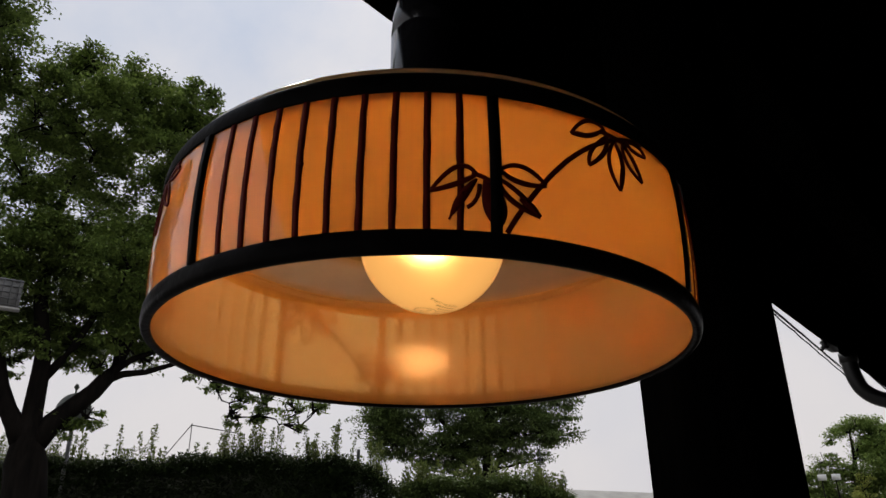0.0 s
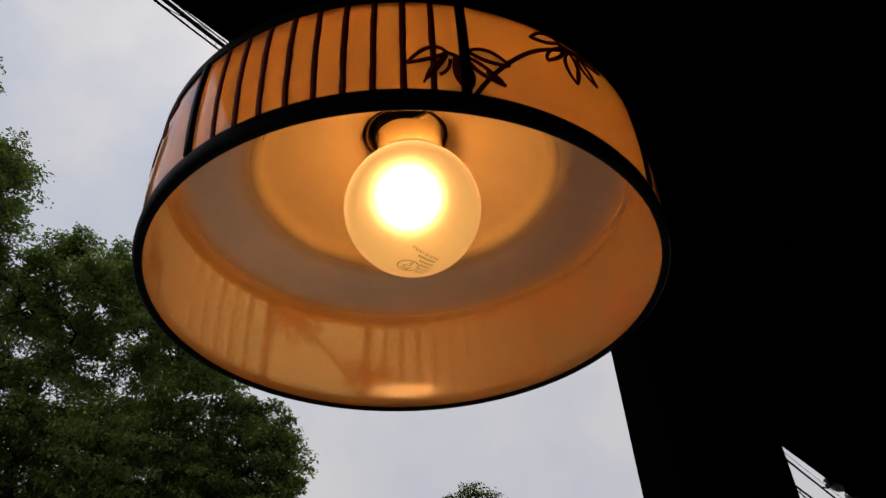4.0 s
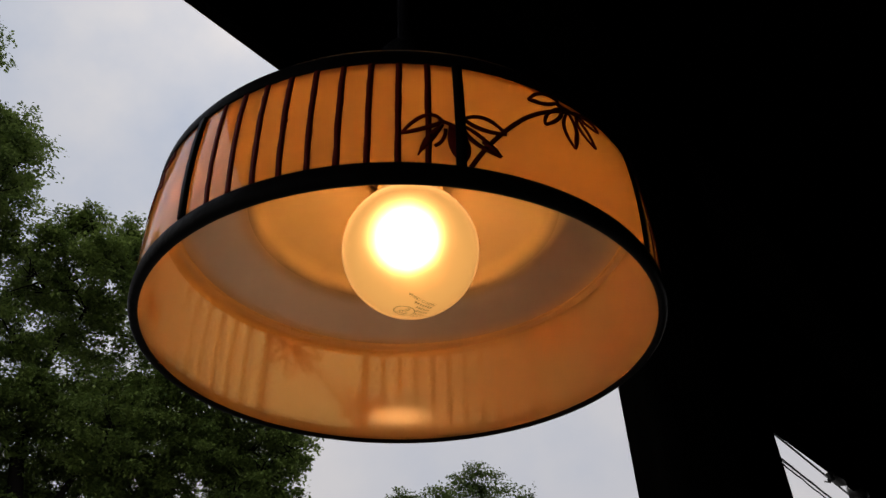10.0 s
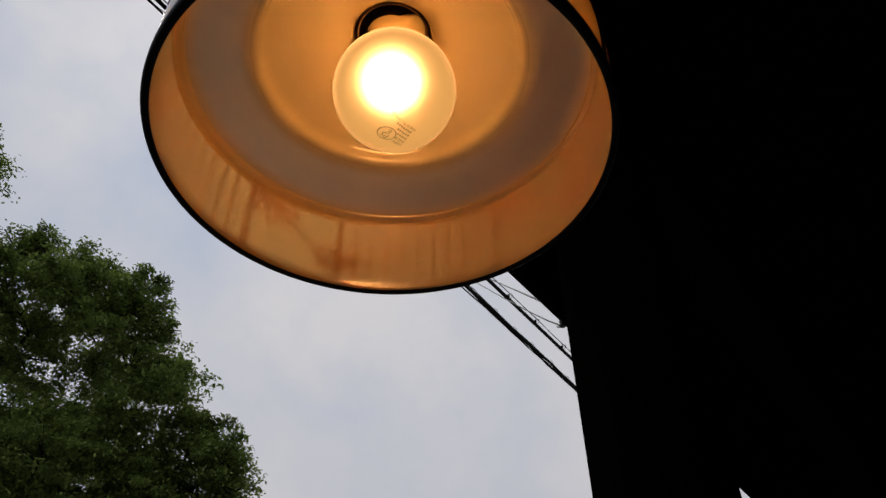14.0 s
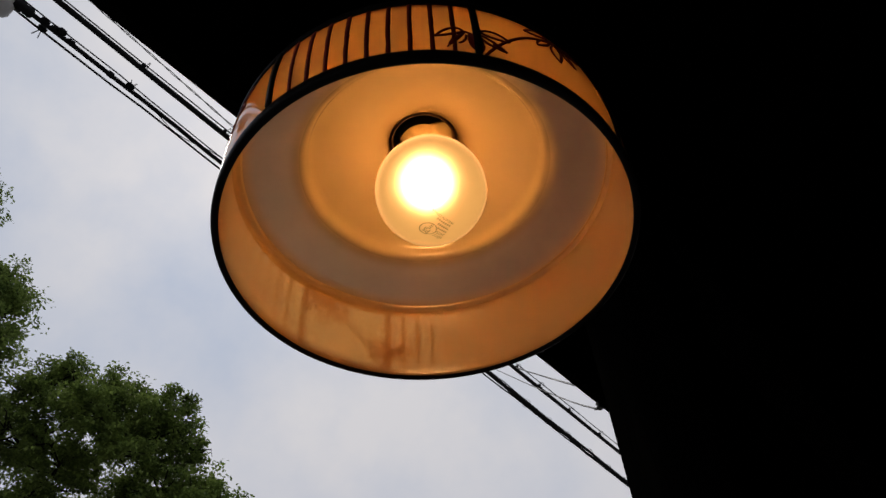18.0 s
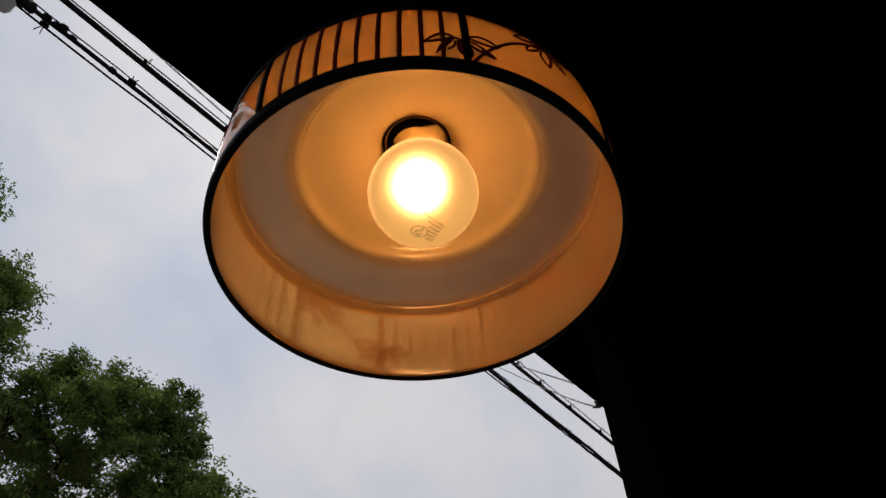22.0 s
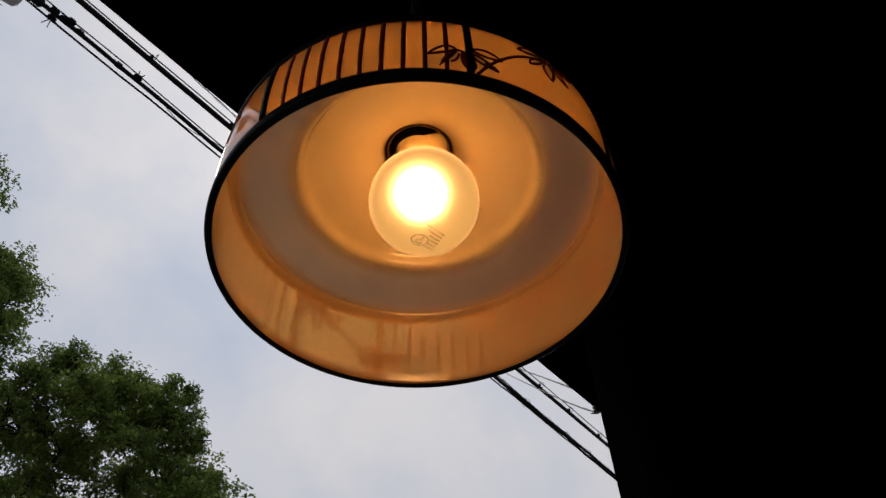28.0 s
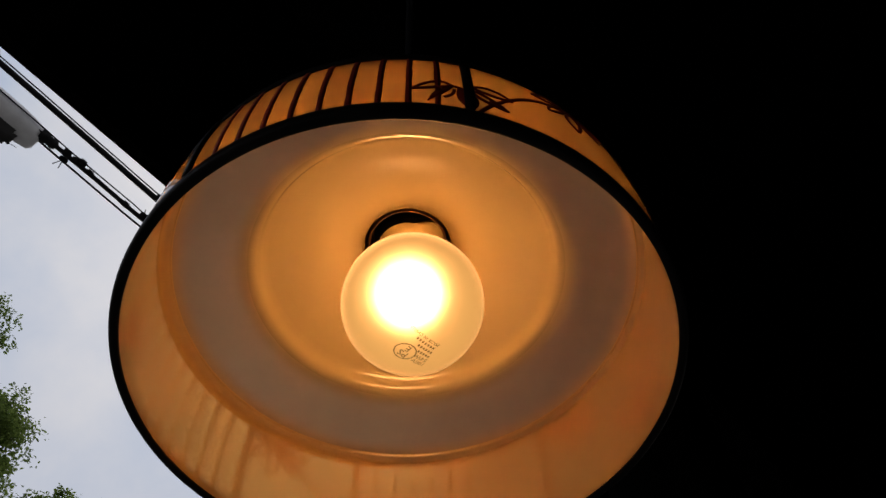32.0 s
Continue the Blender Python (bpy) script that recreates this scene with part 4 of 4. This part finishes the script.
# hedge
def make_hedge(at, x0, x1, top, label, shoots, tall, seed, fall=0.0, leaf=None, slump=0.0):
    ob = thing("hedge", at, label, "hedge", "hedges")
    r = np.random.RandomState(seed)
    ph = r.uniform(0, 6.28, 3)

    def crest(x):
        return top - fall * max(0.0, x - 0.35 * x1) - slump * max(0.0, x - x1 + 1.3) ** 2 + 0.06 * math.sin(1.3 * x + ph[0]) + 0.05 * math.sin(3.7 * x + ph[1]) + 0.03 * math.sin(9 * x + ph[2])

    xc = x1 - (0.9 if slump else 0.0)
    low = min(crest(x0 + (xc - x0) * k / 40) for k in range(41)) - 0.10
    # solid box in near-black green, put in for the shade between the leaves
    part("hedge_shade_core", box((xc - x0, 1.2, low), ((x0 + xc) / 2, 0.5, low / 2), 0.12), HEDGE_SHADE, ob)
    n = int((x1 - x0) * 170)
    sp = []
    for _ in range(n):
        x = r.uniform(x0, x1)
        sp.append((x, r.uniform(-0.35, 0.0), crest(x) - abs(r.normal(0, 0.7)), 0.12, 26))
    for _ in range(int(n * 0.9)):
        x = r.uniform(x0, x1)
        sp.append((x, r.uniform(-0.2, 1.0), crest(x) + r.normal(-0.08, 0.07), 0.12, 26))
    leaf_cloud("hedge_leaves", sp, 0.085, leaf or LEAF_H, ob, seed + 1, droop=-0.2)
    bm = bmesh.new()
    sh = []
    c = r.uniform(x0, x1, max(3, int((x1 - x0) * 1.3)))
    for i in range(shoots):
        x = np.clip(c[r.randint(len(c))] + r.normal(0, 0.22), x0 + 0.1, x1 - 0.1) if i % 3 else r.uniform(x0, x1)
        y, h = r.uniform(-0.2, 0.8), tall * r.uniform(0.2, 1.0) ** 1.5
        zb = crest(x)
        tip = (x + r.normal(0, 0.09) * h, y, zb + h)
        tube(bm, [(x, y, zb - 0.3), ((x + tip[0]) / 2, y, zb + h * 0.4), tip], [0.007, 0.005, 0.002], 4)
        m = max(3, int(h * 17))
        for q in range(m):
            k = 0.05 + 0.95 * q / (m - 1)
            sh.append((x + (tip[0] - x) * k, y, zb + h * k, 0.055 * (1.3 - k), 9))
    tagged(part("shoot_stem", bm, BARK, ob), kind="stuff")
    leaf_cloud("shoot_leaves", sh, 0.07, LEAF_Y, ob, seed + 2, droop=-0.6)


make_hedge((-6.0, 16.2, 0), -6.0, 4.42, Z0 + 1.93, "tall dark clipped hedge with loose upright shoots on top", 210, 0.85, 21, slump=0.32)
make_hedge((0.6, 16.4, 0), -2.02, 1.72, Z0 + 1.40, "lower green hedge with pale young shoots on top", 170, 0.55, 31, 0.24, LEAF_G)

# ---------------------------------------------------------------- fittings on the cables
def along(p, a, side=0.0, dz=0.0):
    return Vector(p) + CD * a + CN * side + Vector((0, 0, dz))


def ring_bm(centre, axis, radius, wire, n=14):
    ref = axis.cross(Vector((0, 0, 1))).normalized()
    oth = axis.cross(ref)
    pts = [centre + (ref * math.cos(2 * math.pi * i / n) + oth * math.sin(2 * math.pi * i / n)) * radius for i in range(n + 1)]
    return tube(bmesh.new(), pts, wire, 4)


CLAMP_TURN = Matrix((CD, CN, (0, 0, 1))).transposed().to_4x4()
r = random.Random(31)
for i in range(24):
    a = 1.17 + 0.585 * i + r.uniform(-0.04, 0.04)
    part("tie_ring", ring_bm(along(P1, a, -0.012, -0.004), (CD * 0.5 + CN * r.uniform(-0.2, 0.1) + Vector((0, 0, r.uniform(0.3, 0.7)))).normalized(), r.uniform(0.048, 0.062), 0.0034), CABLE, c1)
for a in (0.89, 5.77, 6.32, 7.10, 7.96, 8.9, 10.4, 12.0, -0.01):
    part("clamp", box((0.03, 0.065, 0.045), along(P2, a, 0.024 + SKEW2 * a, 0.0), 0.006, CLAMP_TURN), CABLE, c2)
    part("tie_ring", ring_bm(along(P2, a + 0.03, 0.045 + SKEW2 * a, 0.015), CD, 0.042, 0.0035), CABLE, c2)
for a, sd in ((-0.03, 0.028), (-0.70, 0.035), (-0.21, -0.005), (-0.82, -0.066), (-0.84, 0.01), (-0.60, 0.0), (-0.75, 0.005)):
    part("clamp", box((0.075, 0.05, 0.05), along(P1, a, sd, 0.012), 0.012, CLAMP_TURN), CABLE, c1)
    if a in (-0.82, -0.03):
        out = -1 if a == -0.82 else 1
        for bend in (-0.035, 0.02):
            part("tie_tail", tube(bmesh.new(), [along(P1, a, sd, 0.0), along(P1, a + bend * 0.5, sd + 0.04 * out, -0.01), along(P1, a + bend, sd + 0.085 * out, -0.02)], 0.0045, 4), CABLE, c1)
# slack drop loops beside the bundle
for a0, ln, sg in ((0.25, 0.55, -0.05), (0.75, 0.7, 0.05), (1.3, 0.6, -0.045), (2.2, 0.8, 0.05)):
    pts = [along(P1, a0 + ln * i / 10, sg * math.sin(math.pi * i / 10), -0.01 * math.sin(math.pi * i / 10)) for i in range(11)]
    part("slack_wire", tube(bmesh.new(), pts, 0.004, 5), CABLE, c1)

# splice closure hung on the bundle
def axis_lathe(profile, at, n=24):
    bm = lathe(profile, n, True)
    m = Matrix.Translation(at) @ Matrix((CN, Vector((0, 0, 1)), CD)).transposed().to_4x4()
    bmesh.ops.transform(bm, matrix=m, verts=bm.verts)
    return bm


closure = thing("splice_closure", along(P1, -1.53, -0.10), "grey plastic cable splice closure hung on the cable bundle", "cable box")
part("case", axis_lathe([(0.001, -0.62), (0.06, -0.62), (0.12, -0.54), (0.138, -0.42), (0.138, 0.22), (0.130, 0.36), (0.112, 0.45), (0.080, 0.475), (0.001, 0.475)], Vector((0, 0, 0.02))), CLOSURE, closure)
part("case_belly", box((0.84, 0.19, 0.11), CD * -0.08 + CN * -0.06 + Vector((0, 0, -0.10)), 0.035, CLAMP_TURN), METAL, closure, "dark underside of the case")
part("cable_gland", axis_lathe([(0.001, 0.44), (0.05, 0.44), (0.055, 0.50), (0.042, 0.52), (0.045, 0.58), (0.030, 0.60), (0.001, 0.60)], CN * 0.09), CABLE, closure)
part("seam_clip", box((0.03, 0.25, 0.06), CD * 0.1 + Vector((0, 0, -0.01)), 0.006, CLAMP_TURN), STEEL, closure)
part("tail_wire", tube(bmesh.new(), [CD * q + CN * (-0.13 - 0.05 * math.sin(math.pi * (q + 0.2) / 0.6)) + Vector((0, 0, -0.06)) for q in (-0.2, -0.1, 0.0, 0.1, 0.2, 0.3, 0.4)], 0.003, 4), CABLE, closure)

# service wires that reach the eaves
for start, end, bow in (((0.470, 1.541, 0.976), (0.711, 4.168, 3.046), (0.059, 0, -0.031)), ((0.559, 1.653, 0.965), (0.725, 6.371, 4.763), (0.24, 0, -0.182))):
    p0 = Vector(start) + Vector((0, 0, Z0))
    ob = thing("service_wire", p0, "thin black service wire running to the eaves", "cable", "service wires")
    way = Vector(end) - Vector(start)
    part("wire", tube(bmesh.new(), [way * (q / 8) + Vector(bow) * (q * (8 - q) / 16) for q in range(10)], 0.0042, 5), CABLE, ob)
for a_i, size in ((1.588, 0.55), (3.904, 1.0)):
    ins = thing("wire_insulator", bld(a_i, EAVE_B + 0.01, EAVE_Z), "small dark insulator hooked under the eaves board", "insulator", "eaves insulators")
    part("spool", lathe([(0.001, -0.055), (0.016, -0.055), (0.022, -0.045), (0.012, -0.032), (0.022, -0.020), (0.016, -0.010), (0.001, -0.010)], 16, True), METAL, ins).scale = (size, size, size)
    part("hook", tube(bmesh.new(), [(0, 0, 0.004), (0.004, 0, -0.02), (-0.012, 0, -0.06), (-0.034, 0.01, -0.05)], 0.005, 6), METAL, ins).scale = (size, size, size)

# pipe elbow hanging below the eaves
elbow = thing("drain_pipe", bld(4.45, EAVE_B, EAVE_Z), "thick black drain pipe elbow hanging below the eaves", "pipe")
base = bld(4.45, EAVE_B, EAVE_Z)
route = [(4.45, -0.585, 0.06), (4.45, -0.585, -0.04), (4.455, -0.575, -0.12), (4.465, -0.55, -0.19), (4.48, -0.49, -0.245), (4.49, -0.40, -0.275), (4.50, -0.25, -0.285), (4.50, 0.1, -0.285)]
way = []
for k in range(len(route) - 1):
    q = [Vector(route[max(0, min(k + d, len(route) - 1))]) for d in (-1, 0, 1, 2)]
    for u in (0, 0.25, 0.5, 0.75):
        way.append(0.5 * (2 * q[1] + (q[2] - q[0]) * u + (2 * q[0] - 5 * q[1] + 4 * q[2] - q[3]) * u * u + (3 * q[1] - q[0] - 3 * q[2] + q[3]) * u ** 3))
way.append(Vector(route[-1]))
part("pipe", tube(bmesh.new(), [bld(p, q, EAVE_Z + z) - base for p, q, z in way], 0.044, 16), METAL, elbow)
part("collar", tube(bmesh.new(), [bld(4.45, -0.585, EAVE_Z + 0.03) - base, bld(4.45, -0.585, EAVE_Z - 0.03) - base], [0.052, 0.052], 16), METAL, elbow)
# gutter outlet swellings on the eaves board
for a_b in (4.12,):
    pts = [bld(a_b - 0.16 + 0.04 * i, EAVE_B - 0.004, EAVE_Z + 0.012) for i in range(9)]
    part("gutter_outlet", tube(bmesh.new(), pts, [0.006, 0.016, 0.026, 0.032, 0.034, 0.032, 0.026, 0.016, 0.006], 10), METAL, roof)

# ---------------------------------------------------------------- things beyond the forecourt
mirror = thing("traffic_mirror", (-8.81, 15.83, 0), "round convex traffic mirror seen from behind, on a pole", "mirror")
bm = lathe([(0.001, 0.10), (0.20, 0.085), (0.33, 0.05), (0.41, 0.0), (0.43, -0.02), (0.42, -0.04), (0.001, -0.04)], 40)
bmesh.ops.transform(bm, matrix=Matrix.Translation((0, 0, Z0 + 3.01)) @ Matrix.Rotation(radians(90), 4, "X"), verts=bm.verts)
part("mirror_back", bm, GREENISH, mirror)
part("pole", tube(bmesh.new(), [(0, 0.12, 0), (0, 0.12, Z0 + 3.4)], 0.045, 12), STEEL, mirror)
part("finial", lathe([(0.001, Z0 + 3.42), (0.02, Z0 + 3.42), (0.02, Z0 + 3.50), (0.06, Z0 + 3.56), (0.03, Z0 + 3.64), (0.001, Z0 + 3.64)], 12), GREENISH, mirror)

panel = thing("lattice_panel", (-8.05, 11.05, 0), "pale gridded lamp panel on a pole beside the tree", "lamp panel")
yawp = Matrix.Rotation(radians(34), 4, "Z")
pz = Z0 + 4.2
part("board", box((0.95, 0.05, 0.50), (0, 0, pz), 0.01, yawp), PANEL, panel)
for i in range(8):
    part("grid_bar", box((0.014, 0.02, 0.50), yawp @ Vector((-0.42 + 0.12 * i, -0.035, 0)) + Vector((0, 0, pz)), 0, yawp), STEEL, panel)
for i in range(5):
    part("grid_bar", box((0.95, 0.02, 0.014), yawp @ Vector((0, -0.035, 0)) + Vector((0, 0, pz - 0.22 + 0.11 * i)), 0, yawp), STEEL, panel)
part("ledge", box((1.0, 0.14, 0.05), (0, 0, pz - 0.29), 0.01, yawp), CONCRETE, panel)
part("pole", tube(bmesh.new(), [(-0.3, 0.1, 0), (-0.3, 0.1, pz)], 0.06, 12), BARK, panel)

frame_p = thing("pipe_frame", (-6.45, 16.95, 0), "thin galvanised pipe frame standing behind the hedge shoots", "fence")
for p, q in (((0, 0, 0), (0, 0, Z0 + 2.90)), ((1.17, 0.40, 0), (1.17, 0.40, Z0 + 2.71)), ((0, 0, Z0 + 2.86), (1.17, 0.40, Z0 + 2.69)), ((-0.48, -0.18, Z0 + 2.13), (0, 0, Z0 + 2.88))):
    part("pipe", tube(bmesh.new(), [p, q], 0.012, 8), STEEL, frame_p)

pole = thing("utility_pole", (2.11, 19.96, 0), "slender dark steel pole by the round-crowned tree", "pole")
part("shaft", tube(bmesh.new(), [(0, 0, 0), (0, 0, Z0 + 2.68)], [0.022, 0.016], 12), METAL, pole)
part("cap", lathe([(0.001, Z0 + 2.70), (0.022, Z0 + 2.69), (0.022, Z0 + 2.66), (0.001, Z0 + 2.65)], 12), METAL, pole)

house = thing("distant_house", (11.0, 41.0, 0), "low pale house with a shallow roof beyond the hedge", "house")
part("wall", box((13.0, 7.0, Z0 + 1.4), (0.5, 0, (Z0 + 1.4) / 2)), CONCRETE, house, smooth=False)
bm = bmesh.new()
rv = [bm.verts.new(p) for p in ((-6.6, -4.0, Z0 + 1.35), (7.6, -4.0, Z0 + 1.35), (7.6, 4.0, Z0 + 1.35), (-6.6, 4.0, Z0 + 1.35), (-6.0, 0, Z0 + 3.25), (7.0, 0, Z0 + 2.6))]
for f in ((0, 1, 5, 4), (1, 2, 5), (2, 3, 4, 5), (3, 0, 4), (3, 2, 1, 0)):
    bm.faces.new([rv[i] for i in f])
part("roof", bm, CONCRETE, house, "weathered pale roof", smooth=False)
for i in range(4):
    w = part("window", box((1.3, 0.06, 1.1), (-4.2 + 2.9 * i, -3.5, Z0 - 0.2), 0.01), TILE, house)
    part("sill", box((1.5, 0.12, 0.06), (-4.2 + 2.9 * i, -3.55, Z0 - 0.79), 0.01), WHITE_PAINT, w)

shed = thing("distant_shed", (-4.6, 30.0, 0), "dark shed roof with a vent pipe behind the hedge", "shed")
part("wall", box((3.4, 2.4, Z0 + 2.9), (-0.9, 0, (Z0 + 2.9) / 2)), TILE, shed, smooth=False)
part("roof", box((3.8, 2.8, 0.12), (-0.9, 0, Z0 + 2.98), 0.02), TILE, shed)
part("vent_pipe", tube(bmesh.new(), [(0.33, 0, Z0 + 2.9), (0.33, 0, Z0 + 4.0)], 0.07, 10), METAL, shed)

for k, (x, y) in enumerate(((11.16, 23.35), (11.52, 23.20))):
    sg = thing("sign_board", (x, y, 0), "small plain pale sign board on a dark post", "sign", "roadside signs")
    part("board", box((0.25, 0.03, 0.18), (0, 0, Z0 + 2.06), 0.008, Matrix.Rotation(radians(-25), 4, "Z")), WHITE_PAINT, sg)
    part("post", tube(bmesh.new(), [(0, 0.04, 0), (0, 0.04, Z0 + 2.1)], 0.018, 8), BARK, sg)

def shrub(at, label, rows, leaf, size, spread, seed):
    ob = thing("shrub", at, label, "shrub", "shrubs")
    ls = local(lift(rows), at)
    top = max(q[2] for q in ls)
    wood("shrub", [(0, 0, 0), (0, 0, top * 0.5), (0, 0, top * 0.8)], [0.08, 0.06, 0.03], [], ls, seed, ob, 0.012)
    leaf_cloud("foliage", crown_spots(ls, seed + 1, 130, spread, 50, 0.2), size, leaf, ob, seed + 2)


shrub((11.55, 21.8, 0), "bushy yellow-green shrub beside the road", [(11.42, 21.76, 1.95, 0.22), (11.6, 21.81, 1.73, 0.26), (11.72, 21.59, 1.9, 0.18), (11.45, 21.9, 1.59, 0.22), (11.55, 21.8, 1.2, 0.5), (11.6, 21.8, 0.5, 0.6)], LEAF_L, 0.09, 0.14, 41)
shrub((12.4, 24.7, 0), "dense dark green bush under the pale tree", [(11.83, 24.71, 2.65, 0.39), (12.43, 25, 2.67, 0.44), (12.45, 24.4, 2.37, 0.44), (11.84, 25.32, 2.3, 0.44), (12.28, 24.73, 2.11, 0.55), (13.03, 24.47, 1.99, 0.66), (13.54, 24.33, 2.14, 0.77), (11.92, 24.93, 1.78, 0.55), (13.0, 24.6, 1.2, 0.9), (11.6, 24.5, 1.3, 0.8), (12.3, 24.3, 1.3, 0.7), (13.6, 24.2, 1.4, 0.8), (11.35, 24.9, 2.2, 0.42), (11.3, 24.8, 1.8, 0.5), (11.9, 24.6, 1.9, 0.5)], LEAF_A, 0.10, 0.18, 44)
